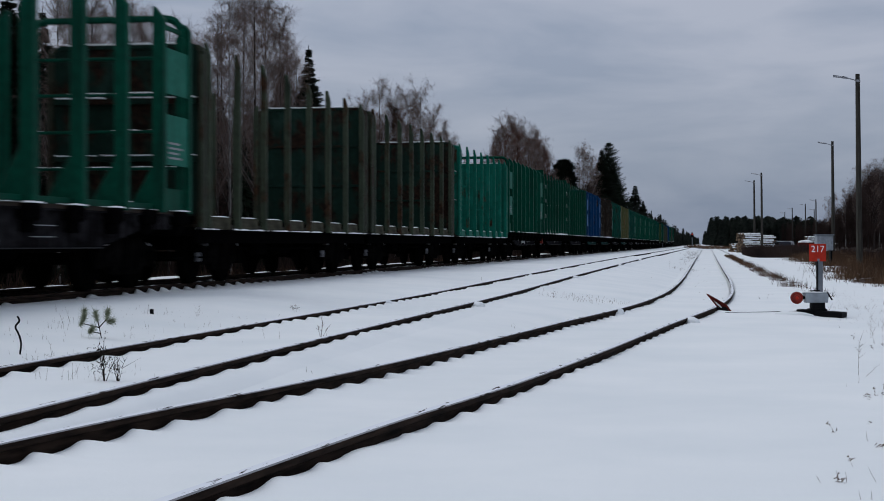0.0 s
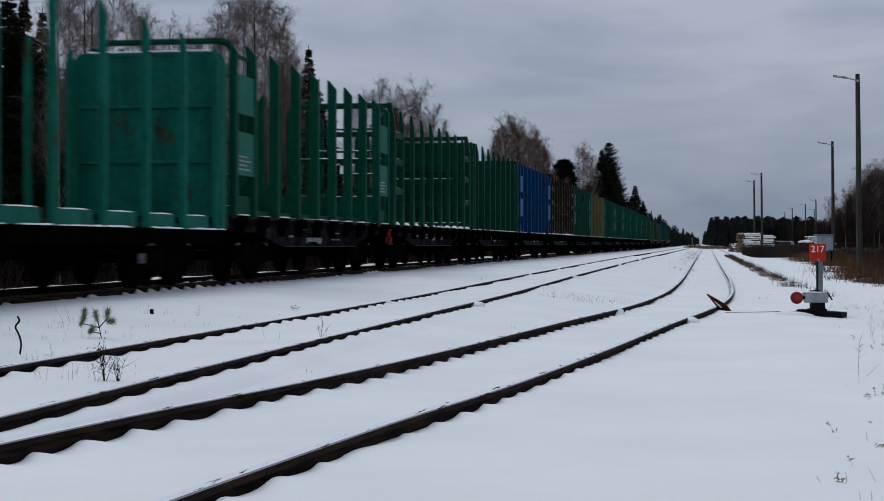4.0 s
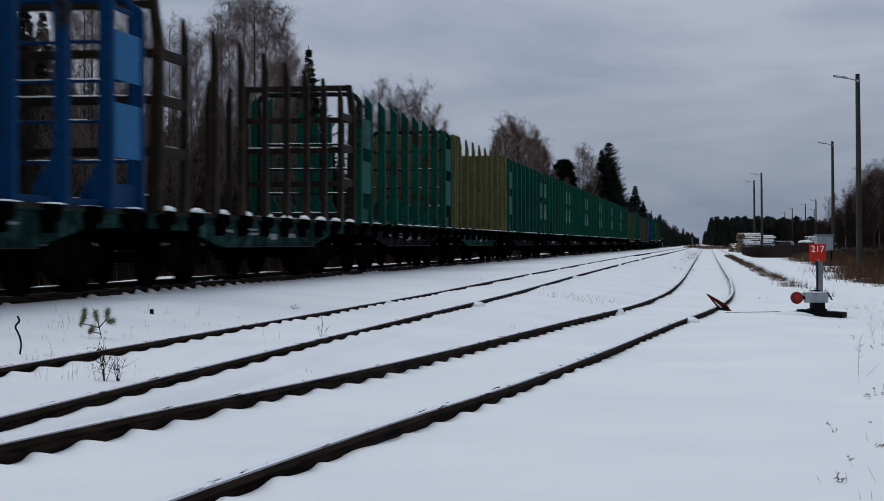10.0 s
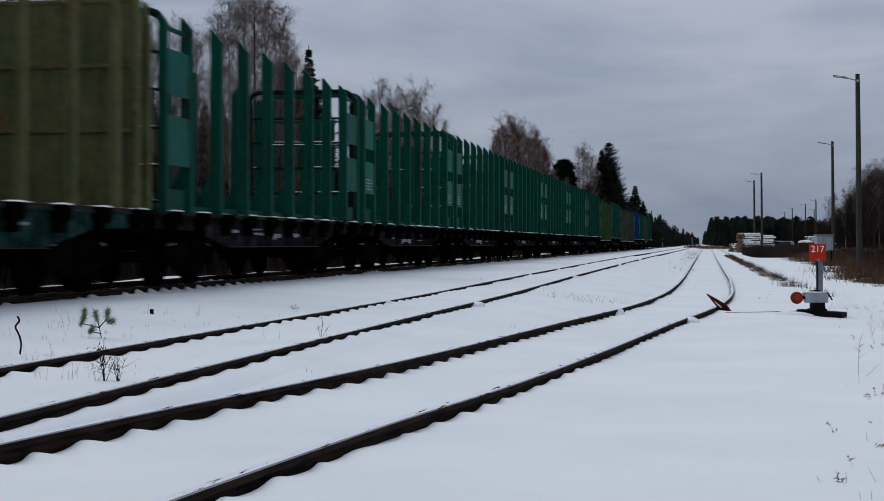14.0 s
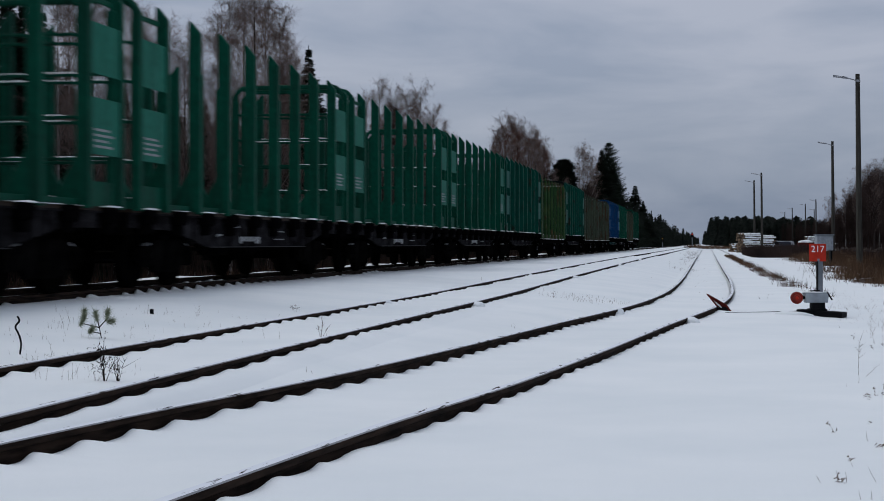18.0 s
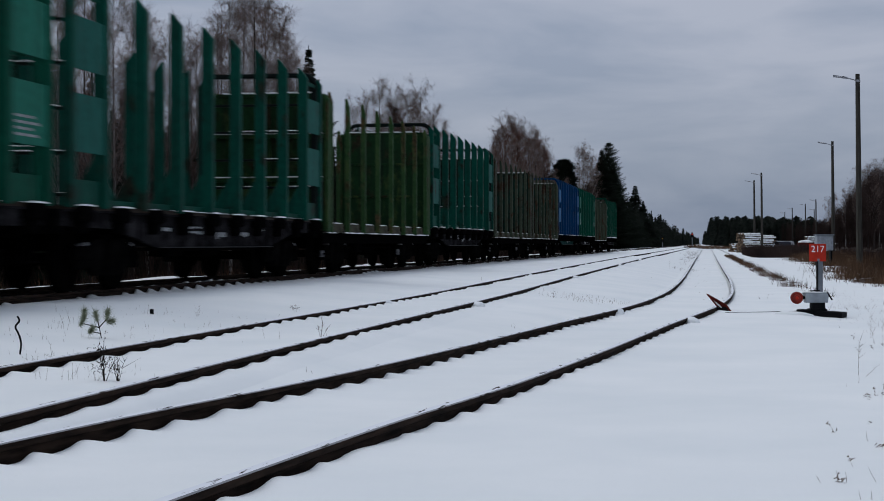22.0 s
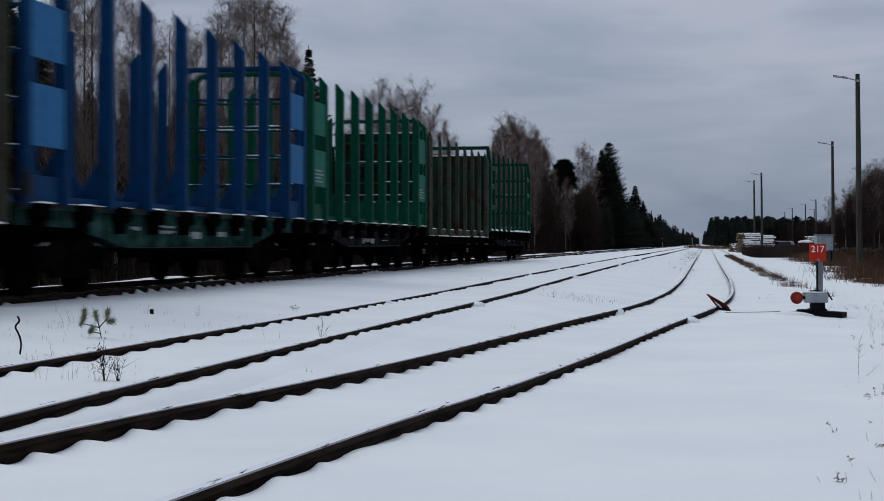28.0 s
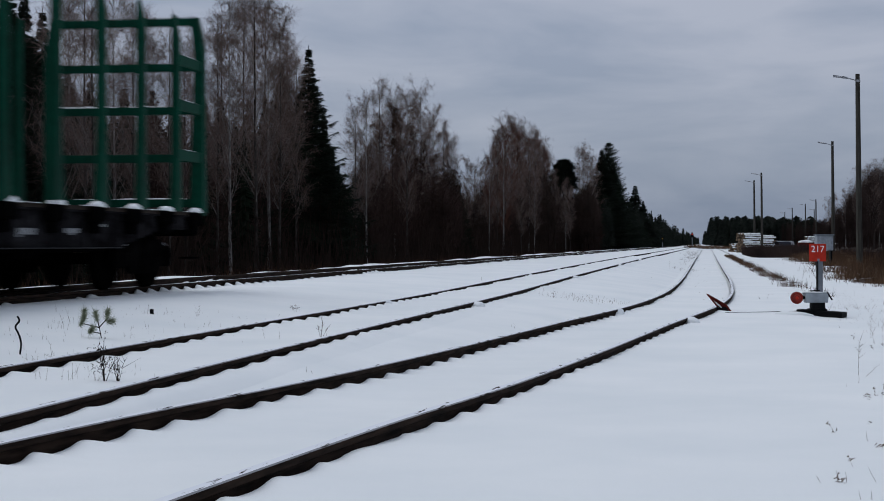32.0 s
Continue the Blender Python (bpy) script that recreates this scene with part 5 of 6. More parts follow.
def point_lever(place, turn):
    stand = tagged(new("point_lever"), "grey point lever stand with red number plate and weight", "point lever")
    stand.matrix_basis = pose(*place, 0, 0, turn)
    bm = bmesh.new()
    add_box(bm, -0.30, 0.49, -0.12, 0.12, -0.20, 0.03, 0.012)
    bmesh.ops.rotate(bm, cent=(0, 0, 0), matrix=Matrix.Rotation(radians(-36), 3, "Z") @ Matrix.Rotation(radians(2.5), 3, "Y"), verts=bm.verts)
    part("tarred_sleeper", bm, TAR, stand, "black tarred timber baulk")
    # added dark strip that draws the shade on the post's left edge
    bm = bmesh.new()
    add_box(bm, 0.008, 0.019, -0.062, 0.032, 0.33, 0.91, 0.002)
    part("rubbing_strip", bm, TAR, stand, "dark strip standing in for the shaded edge of the post")
    bm = bmesh.new()
    add_prism(bm, [(-0.10, -0.08), (0.10, -0.08), (0.085, 0.165), (-0.085, 0.165)], -0.085, 0.13)
    add_box(bm, -0.12, 0.16, -0.12, 0.12, 0.02, 0.055, 0.008)
    for x in (-0.09, 0.13):
        add_rod(bm, (x, -0.06, 0.0), (x, -0.06, 0.07), 0.016, None, 6)
    part("pedestal", bm, TAR, stand)
    bm = bmesh.new()
    add_prism(bm, [(-0.09, 0.155), (0.09, 0.155), (0.105, 0.30), (0.105, 0.318), (-0.105, 0.318), (-0.105, 0.30)], -0.185, 0.175)
    for v in bm.verts:
        if v.co.z > 0.29:
            v.co.x += 0.018 if v.co.x > 0 else -0.018
    bmesh.ops.bevel(bm, geom=list(bm.edges), offset=0.008, segments=2, affect="EDGES", profile=0.5)
    part("lever_box", bm, STAND_GREY, stand, "light grey cast lever box")
    bm = bmesh.new()
    add_box(bm, -0.212, 0.202, -0.112, 0.112, 0.309, 0.318, 0.003)
    part("box_lid", bm, STAND_GREY, stand)
    part("snow_drift", lump_mesh(77, 0.34, 0.16, 0.07), parent=stand, at=pose(-0.40, -0.16, -0.05, 0, 3, -20))
    bm = bmesh.new()
    add_box(bm, -0.19, 0.18, -0.095, 0.095, 0.318, 0.336, 0.008)
    part("snow_cap", bm, SNOW, stand)
    bm = bmesh.new()
    add_box(bm, 0.02, 0.10, -0.055, -0.045, 0.32, 0.92, 0.003)
    add_box(bm, 0.02, 0.03, -0.055, 0.03, 0.32, 0.92, 0.003)
    add_box(bm, 0.09, 0.10, -0.055, 0.03, 0.32, 0.92, 0.003)
    part("post", bm, ZINC, stand, "galvanised steel channel post")
    bm = bmesh.new()
    add_box(bm, -0.135, 0.145, -0.085, -0.075, 0.84, 1.13, 0.004)
    plate = part("number_plate", bm, RED, stand, "red enamel plate with white numerals")
    part("numerals", number_mesh("217", 0.150, WHITE), parent=plate, at=pose(0.005, -0.0865, 1.04))
    bm = bmesh.new()
    add_box(bm, 0.0, 0.035, -0.09, -0.086, 0.842, 0.885, 0.002)
    part("bracket", bm, ZINC, plate)
    bm = bmesh.new()
    add_rod(bm, (-0.19, -0.02, 0.24), (-0.25, -0.06, 0.24), 0.03)
    part("weight_arm", bm, TAR, stand)
    bm = bmesh.new()
    add_rod(bm, (-0.32, 0.03, 0.235), (-0.33, -0.05, 0.235), 0.100, 0.102, 28)
    add_rod(bm, (-0.33, -0.05, 0.235), (-0.335, -0.075, 0.235), 0.102, 0.085, 28)
    add_rod(bm, (-0.335, -0.075, 0.235), (-0.345, -0.125, 0.237), 0.062, 0.045, 24)
    bmesh.ops.bevel(bm, geom=[e for e in bm.edges if e.calc_length() < 0.035], offset=0.004, segments=1, affect="EDGES", profile=0.5)
    weight = part("counterweight", bm, ORANGE, stand, "round orange-red counterweight")
    bm = bmesh.new()
    add_rod(bm, (-0.345, -0.12, 0.237), (-0.35, -0.15, 0.238), 0.026, 0.02, 14)
    part("hub", bm, RED, weight, "red hub of the weight")
    bm = bmesh.new()
    add_rod(bm, (0.16, -0.1, 0.33), (0.24, -0.12, 0.2), 0.012)
    add_rod(bm, (-0.12, -0.06, 0.35), (0.05, -0.05, 0.36), 0.010)
    part("locking_cable", bm, TAR, stand)
    bm = bmesh.new()
    for a, b, w in (((-0.25, -0.05, 0.015), (-0.62, -0.02, 0.006), 0.007), ((-0.62, -0.02, 0.006), (-1.0, 0.02, -0.004), 0.005), ((-1.0, 0.02, -0.004), (-1.5, 0.06, -0.012), 0.004)):
        add_rod(bm, a, b, w)
    part("throw_rod", bm, TAR, stand, "dark throw rod running to the rail under snow")
    return stand


def ground_at(x, y, dz=0.0):
    return x, y, float(ground_z(x, y)) + dz


point_lever((1.915, 26.4, LEVER_Z), 10)


def derailer(place, turn):
    ob = tagged(new("derailer"), "red derailing wedge dusted with snow on the spur rail", "derailer")
    ob.matrix_basis = pose(*place, 0, 0, turn)
    bm = bmesh.new()
    add_prism(bm, [(-0.07, 0.0), (0.07, 0.0), (0.05, 0.09), (-0.05, 0.09)], -0.05, 0.16)
    part("shoe", bm, TAR, ob)
    bm = bmesh.new()
    a = [bm.verts.new(v) for v in ((0.21, -0.08, 0.0), (0.07, -0.02, 0.0), (-0.02, 0.0, 0.06), (-0.22, 0.02, 0.30), (-0.19, -0.02, 0.30), (0.12, -0.06, 0.12))]
    b = [bm.verts.new(v.co + Vector((0.004, 0.035, 0.006))) for v in a]
    bm.faces.new(a)
    bm.faces.new(b[::-1])
    for j in range(6):
        bm.faces.new((a[j], b[j], b[(j + 1) % 6], a[(j + 1) % 6]))
    bmesh.ops.recalc_face_normals(bm, faces=bm.faces)
    part("wedge_plate", bm, paint("dark_red_paint", (0.12, 0.012, 0.008), amount=0.5), ob, "dark red wedge plate")
    bm = bmesh.new()
    a = [bm.verts.new(v) for v in ((0.04, -0.045, 0.072), (0.005, -0.02, 0.078), (-0.11, 0.0, 0.215), (-0.10, -0.03, 0.205), (0.025, -0.06, 0.105))]
    b = [bm.verts.new(v.co + Vector((0.0, -0.02, 0.0))) for v in a]
    bm.faces.new(a)
    bm.faces.new(b[::-1])
    for j in range(5):
        bm.faces.new((a[j], b[j], b[(j + 1) % 5], a[(j + 1) % 5]))
    bmesh.ops.recalc_face_normals(bm, faces=bm.faces)
    part("snow_cap", bm, SNOW, ob)
    return ob


derailer([a + b for a, b in zip(on_rail(SPUR_LINE, 1, 27.0), (0.04, 0, -0.085))], 0)


# ---- yard lamps ----
LAMP_GREY = paint("lamp_housing_grey", (0.30, 0.31, 0.33), amount=0.3)


def yard_lamp(place, turn, h=10.0):
    lamp = tagged(new("yard_lamp"), "weathered wooden pole with a single outreach lamp", "street lamp", "lamps along the loading road")
    lamp.matrix_basis = pose(*place, 0, 0, turn)
    bm = bmesh.new()
    add_rod(bm, (0.12, 0, -0.4), (0, 0, h), 0.165, 0.11, 12)
    part("pole", bm, POLE, lamp)
    bm = bmesh.new()
    add_rod(bm, (0, 0, h - 0.35), (-0.55, 0, h - 0.18), 0.03)
    add_box(bm, -0.06, 0.14, -0.14, 0.14, h - 0.42, h - 0.30, 0.01)
    part("arm", bm, LAMP_GREY, lamp)
    bm = bmesh.new()
    add_prism(bm, [(-0.14, 0), (-0.10, 0.10), (0.10, 0.10), (0.14, 0)], -1.22, -0.5)
    for v in bm.verts:
        v.co.z += h - 0.24 + 0.18 * (-0.5 - v.co.x)
        if v.co.x > -0.6:
            v.co.y *= 0.5
    head = part("lamp_head", bm, LAMP_GREY, lamp)
    bm = bmesh.new()
    add_box(bm, -1.14, -0.66, -0.11, 0.11, h - 0.12, h - 0.08, 0.015)
    part("lamp_glass", bm, WHITE, head)
    return lamp


for deg, dist in ((-5.58, 82.5), (-4.71, 138.0), (-2.22, 195.9), (-1.96, 219.5), (-4.14, 322.3), (-3.77, 358.0), (-3.31, 396.5), (-3.05, 452.6), (-4.08, 410.5)):
    yard_lamp(bearing(deg, dist), -6)


# ---- loading yard: stacked timber, cabinet, parked vehicles ----
LOG = rough_stuff("pale_log_wood", (0.10, 0.07, 0.045), (0.28, 0.20, 0.13), 2.0)
LOG_BARK = rough_stuff("log_bark", (0.05, 0.038, 0.03), (0.17, 0.13, 0.10), 2.0)


def snow_strip_mesh(seed, half, r):
    """Snow lying along a log, patchy and uneven."""
    bm = bmesh.new()
    rows = []
    for i in range(13):
        x = -half + 2 * half * i / 12
        k = 0.75 + 0.45 * noise.noise(Vector((x * 2.3, seed * 7.7, 0))) - (0.35 if i in (0, 12) else 0)
        rows.append([bm.verts.new((x, r * k * math.cos(a), r * 0.85 * k * math.sin(a))) for a in np.linspace(0, 2 * math.pi, 8, endpoint=False)])
    for a, b in zip(rows[:-1], rows[1:]):
        for j in range(8):
            bm.faces.new((a[j], b[j], b[(j + 1) % 8], a[(j + 1) % 8]))
    bm.faces.new(rows[0])
    bm.faces.new(rows[-1][::-1])
    bmesh.ops.recalc_face_normals(bm, faces=bm.faces)
    return from_bm("snow_cap", bm, SNOW, True)


def log_pile(place, turn, length, rows, tall, seed):
    pile = tagged(new("log_pile"), "stack of long logs lying under snow", "log pile", "log piles in the yard")
    pile.matrix_basis = pose(*place, 0, 0, turn)
    rng = random.Random(seed)
    r = 0.13
    bm = bmesh.new()
    add_rod(bm, (-length / 2, 0, 0), (length / 2, 0, 0), r, r * 0.85, 9)
    log = from_bm("log", bm, LOG_BARK)
    bm = bmesh.new()
    add_rod(bm, (-length / 2 - 0.012, 0, 0), (-length / 2 - 0.002, 0, 0), r * 0.9, None, 9)
    face = from_bm("cut_end", bm, LOG)
    caps = [snow_strip_mesh(seed * 5 + q, length * 0.49, 0.15) for q in range(3)]
    for i in range(tall):
        for j in range(rows - (i * rows) // (tall * 2)):
            y = (j - rows / 2) * 0.27 + (i % 2) * 0.13 + rng.uniform(-0.06, 0.06) + i * 0.06
            z = r + i * 0.23 + rng.uniform(-0.05, 0.05)
            o = part("log", log, parent=pile, at=pose(rng.uniform(-0.3, 0.3), y, z, 0, rng.uniform(-2.5, 2.5), rng.uniform(-2, 2)))
            part("cut_end", face, parent=o)
            if j == 0 or i == tall - 1:
                part("snow_cap", caps[rng.randrange(3)], parent=o, at=pose(0, -0.055, 0.035, 0, rng.uniform(-2, 2), 0))
    return pile


for deg, dist, turn, length, rows, tall, seed in ((-1.80, 205, 24, 2.5, 9, 11, 1), (-2.42, 216, 4, 1.9, 8, 10, 2), (-1.30, 216, 24, 1.1, 5, 5, 3), (-3.98, 226, 10, 1.6, 5, 9, 4), (-4.55, 214, 10, 1.6, 4, 7, 5)):
    log_pile(bearing(deg, dist), turn, length, rows, tall, seed)


def relay_cabinet(place, turn):
    ob = tagged(new("relay_cabinet"), "light grey relay cabinet on legs in dead grass", "cabinet")
    ob.matrix_basis = pose(*place, 0, 0, turn)
    bm = bmesh.new()
    add_box(bm, -0.48, 0.48, -0.3, 0.3, 0.75, 1.62, 0.03)
    body = part("body", bm, STAND_GREY, ob)
    bm = bmesh.new()
    add_box(bm, -0.44, 0.44, -0.315, -0.302, 0.8, 1.56, 0.005)
    part("door", bm, STAND_GREY, body)
    bm = bmesh.new()
    add_box(bm, 0.34, 0.37, -0.34, -0.316, 1.1, 1.25)
    part("handle", bm, ZINC, body)
    bm = bmesh.new()
    add_box(bm, -0.53, 0.53, -0.36, 0.36, 1.62, 1.67, 0.012)
    part("lid", bm, ZINC, ob)
    for x in (-0.4, 0.4):
        bm = bmesh.new()
        add_box(bm, x - 0.05, x + 0.05, -0.2, 0.2, -0.2, 0.75, 0.01)
        part("leg", bm, TAR, ob)
    return ob


relay_cabinet(bearing(-4.42, 92.0, 0.14), 8)

CAR_GLASS = paint("dark_car_glass", (0.012, 0.014, 0.018), amount=0.0, rough=0.15, gloss=0.5)
TYRE = paint("black_tyre_rubber", (0.008, 0.008, 0.008), amount=0.4, rough=0.9, gloss=0.1)


def parked_car(place, turn, mat, label):
    car = tagged(new("car"), label, "car")
    car.matrix_basis = pose(*place, 0, 0, turn)
    bm = bmesh.new()
    add_prism(bm, [(-2.1, 0.35), (2.1, 0.35), (2.15, 0.75), (1.2, 0.92), (0.5, 1.42), (-1.3, 1.45), (-1.95, 0.95), (-2.15, 0.8)], -0.82, 0.82)
    bmesh.ops.bevel(bm, geom=list(bm.edges), offset=0.06, segments=2, affect="EDGES", profile=0.6)
    part("body", bm, mat, car)
    for s in (-1, 1):
        bm = bmesh.new()
        add_prism(bm, [(-1.65, 0.96), (0.95, 0.96), (0.42, 1.34), (-1.22, 1.36)], s * 0.80, s * 0.832)
        part("side_window", bm, CAR_GLASS, car)
        for y in (-1.3, 1.3):
            bm = bmesh.new()
            add_rod(bm, (s * 0.66, y, 0.31), (s * 0.86, y, 0.31), 0.31, None, 18)
            w = part("wheel", bm, TYRE, car)
            bm = bmesh.new()
            add_rod(bm, (s * 0.85, y, 0.31), (s * 0.875, y, 0.31), 0.19, None, 14)
            part("rim", bm, ZINC, w)
    bm = bmesh.new()
    add_box(bm, -0.65, 0.65, -1.1, 0.3, 1.45, 1.5, 0.02)
    part("snow_cap", bm, SNOW, car)
    return car


parked_car(bearing(-2.94, 224), 15, paint("dark_blue_car_paint", (0.012, 0.016, 0.026), amount=0.3, rough=0.35), "dark parked car with snow on its roof")
parked_car(bearing(-3.12, 262), 10, paint("silver_car_paint", (0.25, 0.26, 0.28), amount=0.3, rough=0.35), "silver parked car among the weeds")


def trailer(place, turn):
    ob = tagged(new("timber_trailer"), "red timber trailer with a snowy load", "trailer")
    ob.matrix_basis = pose(*place, 0, 0, turn)
    bm = bmesh.new()
    add_box(bm, -1.0, 1.0, -0.7, 0.7, 0.6, 1.25, 0.05)
    part("body", bm, paint("dull_red_paint", (0.11, 0.016, 0.012), amount=0.4), ob)
    part("snow_cap", lump_mesh(71, 1.0, 0.7, 0.35), parent=ob, at=pose(0, 0, 1.25))
    for x in (-0.6, 0.6):
        for y in (-0.75, 0.75):
            bm = bmesh.new()
            add_rod(bm, (x, y - 0.1, 0.32), (x, y + 0.1, 0.32), 0.34, None, 16)
            part("wheel", bm, TYRE, ob)
    return ob


trailer(bearing(-3.78, 215), 10)


# ---- signals far down the line ----
def glow(name, colour, strength):
    m, n, l, b = material(name)
    b.inputs["Emission Color"].default_value = (*colour, 1)
    b.inputs["Emission Strength"].default_value = strength
    b.inputs["Base Color"].default_value = (*colour, 1)
    return m


def signal(place, h, lens, lens_at, label):
    ob = tagged(new("railway_signal"), label, "signal")
    ob.matrix_basis = pose(*place)
    bm = bmesh.new()
    add_rod(bm, (0, 0, -0.2), (0, 0, h), 0.07, None, 8)
    part("mast", bm, ZINC, ob)
    bm = bmesh.new()
    add_box(bm, -0.2, 0.2, -0.12, 0.05, h - 0.9, h + 0.15, 0.05)
    head = part("head", bm, TAR, ob)
    bm = bmesh.new()
    add_rod(bm, (0, -0.16, lens_at), (0, -0.12, lens_at), 0.085, None, 16)
    part("lens", bm, lens, head)
    return ob


signal(bearing(0.25, 330), 3.0, glow("red_signal_light", (1.0, 0.05, 0.02), 1.2), 2.8, "railway signal showing red far down the line")
signal(bearing(1.32, 300), 2.0, glow("yellow_signal_light", (1.0, 0.5, 0.05), 0.5), 1.8, "low railway signal with a yellow light")


# ---- plants and odds and ends in the snow ----
STALK = rough_stuff("dry_weed_stalks", (0.085, 0.058, 0.045), (0.25, 0.185, 0.15), 6.0)
DARK_STALK = rough_stuff("dark_twigs", (0.008, 0.006, 0.005), (0.035, 0.026, 0.02), 6.0)
SPRIG = rough_stuff("snowy_pine_needles", (0.085, 0.105, 0.050), (0.46, 0.49, 0.37), 30.0)


def shrub(place, h, stems, seed, mat, label, leaves=0, name="shrub"):
    ob = tagged(new(name), label, "shrub", "small plants in the snow")
    ob.matrix_basis = pose(*place)
    rng = np.random.RandomState(seed)
    for i in range(stems):
        pieces = []
        d = np.array((rng.randn() * 0.35, rng.randn() * 0.35, 1.0))
        tip = d * h * (0.6 + 0.4 * rng.rand())
        p = np.array([[0, 0, -0.03], tip * 0.5 + rng.randn(3) * 0.03 * h])
        q = np.array([tip * 0.55, tip])
        pieces.append(spikes(p, q, [0.014 * h + 0.002, 0.009 * h + 0.0015]))
        n = 5
        u = 0.25 + 0.7 * rng.rand(n)[:, None]
        b = tip * u
        e = b + (rng.randn(n, 3) * 0.16 + np.array((0, 0, 0.14))) * h
        pieces.append(spikes(b, e, 0.0022))
        if leaves:
            c = np.repeat(e, leaves, 0) + rng.randn(n * leaves, 3) * 0.012
            pieces.append(spikes(c, c + rng.randn(n * leaves, 3) * 0.012, 0.004))
        v, f = joined(pieces)
        part("stem", mesh_of("stem", v, f, mat), parent=ob)
    return ob


shrub((-4.18, 10.51, 0.02), 0.27, 7, 1, DARK_STALK, "dark leafless shrub between the siding rails", 3)
shrub((-4.09, 10.54, 0.02), 0.20, 7, 2, DARK_STALK, "dark bare shrub between the siding rails")
shrub(ground_at(-5.65, 21.35), 0.11, 3, 3, STALK, "small dry weed beside the siding", 2)
shrub((-3.9, 15.78, 0.022), 0.19, 4, 4, STALK, "thin dry weed between the siding rails")


def weed(place, h, lean, seed, heads, label):
    """A dry stalk that leans, with short side twigs and, on some, a withered head."""
    ob = tagged(new("weed"), label, "weed", "small plants in the snow")
    ob.matrix_basis = pose(*place)
    rng = np.random.RandomState(seed)
    k = 6
    t = np.linspace(0, 1, k)[:, None]
    wander = np.cumsum(rng.randn(k, 3) * 0.025 * h, axis=0) * np.array((1, 1, 0))
    line = t ** 1.2 * np.array((lean, 0.15 * h * rng.randn(), 0)) + t * np.array((0, 0, h)) + wander - np.array((0, 0, 0.02)) * (1 - t)
    r = (0.0016 + 0.0045 * h) * (1.0 - 0.6 * t[:-1, 0])
    verts, faces = spikes(line[:-1], line[1:] + 0.25 * (line[1:] - line[:-1]), r)
    part("stem", mesh_of("stem", verts, faces, STALK), parent=ob)
    n = 3 + int(22 * h)
    u = 0.3 + 0.68 * rng.rand(n)
    base = np.stack([np.interp(u, t[:, 0], line[:, q]) for q in range(3)], 1)
    out = rng.randn(n, 3) * np.array((0.20, 0.20, 0.05)) + np.array((0, 0, 0.16))
    pieces = [spikes(base, base + out * h * (1.2 - u)[:, None], 0.0011 + 0.002 * h)]
    if heads:
        m = heads * 9
        at = np.concatenate([line[-1:], base])[rng.randint(0, n + 1, m)] + rng.randn(m, 3) * 0.008
        pieces.append(spikes(at, at + rng.randn(m, 3) * 0.010, 0.0035))
    part("side_twigs", mesh_of("side_twigs", *joined(pieces), STALK), parent=ob)
    return ob


LEVER_WEEDS = [(1.30, 13.05, 0.36, 0.04, 0), (1.32, 12.99, 0.09, 0.12, 0), (1.75, 18.2, 0.09, -0.02, 1), (1.94, 17.9, 0.11, -0.02, 1), (2.03, 19.3, 0.19, 0.01, 0), (1.94, 17.2, 0.11, 0.01, 1), (2.37, 21.0, 0.10, 0.0, 1), (1.77, 16.4, 0.06, -0.03, 1), (1.09, 10.42, 0.06, 0.0, 2), (1.18, 10.87, 0.08, -0.01, 1), (1.23, 10.88, 0.09, 0.0, 1), (0.72, 8.38, 0.072, -0.05, 1), (0.84, 8.06, 0.06, -0.01, 0), (0.93, 8.88, 0.018, 0.0, 1)]
NEAR_WEEDS = [(0.86, 7.84, 0.020, 0.0, 1), (0.88, 7.82, 0.020, 0.005, 1), (0.68, 7.30, 0.018, 0.0, 1), (0.68, 7.12, 0.02, -0.01, 0), (0.51, 6.58, 0.04, -0.027, 0), (0.57, 6.63, 0.024, 0.0, 2), (0.58, 6.61, 0.014, 0.01, 1), (0.61, 6.62, 0.05, -0.01, 0), (0.74, 6.70, 0.054, -0.037, 0), (0.62, 6.18, 0.038, -0.011, 0), (0.66, 6.18, 0.037, 0.0, 0), (1.07, 11.74, 0.026, 0.0, 0), (1.20, 12.22, 0.037, 0.012, 0), (1.06, 9.58, 0.035, -0.035, 0)]
for k, (x, y, h, lean, heads) in enumerate(LEVER_WEEDS + NEAR_WEEDS):
    weed(ground_at(x, y), h, lean, 300 + k, heads, "tall branching dry weed on the snowy verge" if h > 0.3 else "thin withered weed on the snowy verge")
# x, y, height: stalks by the main line, then on the siding's bed
VERGE_STALKS = [(-6.63, 14.23, 0.09), (-6.95, 15.99, 0.07), (-6.66, 15.54, 0.12), (-6.82, 16.12, 0.19), (-6.54, 15.41, 0.07), (-6.08, 14.69, 0.05), (-5.53, 12.23, 0.10), (-5.46, 12.24, 0.09), (-5.35, 12.29, 0.20), (-6.76, 18.35, 0.14), (-7.04, 18.87, 0.08),
                (-5.7, 15.02, 0.10), (-6.11, 16.19, 0.05), (-6.01, 16.37, 0.08), (-5.44, 14.97, 0.09), (-6.54, 18.52, 0.11), (-6.11, 17.5, 0.05), (-6.24, 18.81, 0.16), (-6.64, 19.89, 0.07), (-5.6, 17.22, 0.09), (-7.67, 17.77, 0.09), (-6.21, 14.06, 0.07), (-6.85, 17.95, 0.05)]
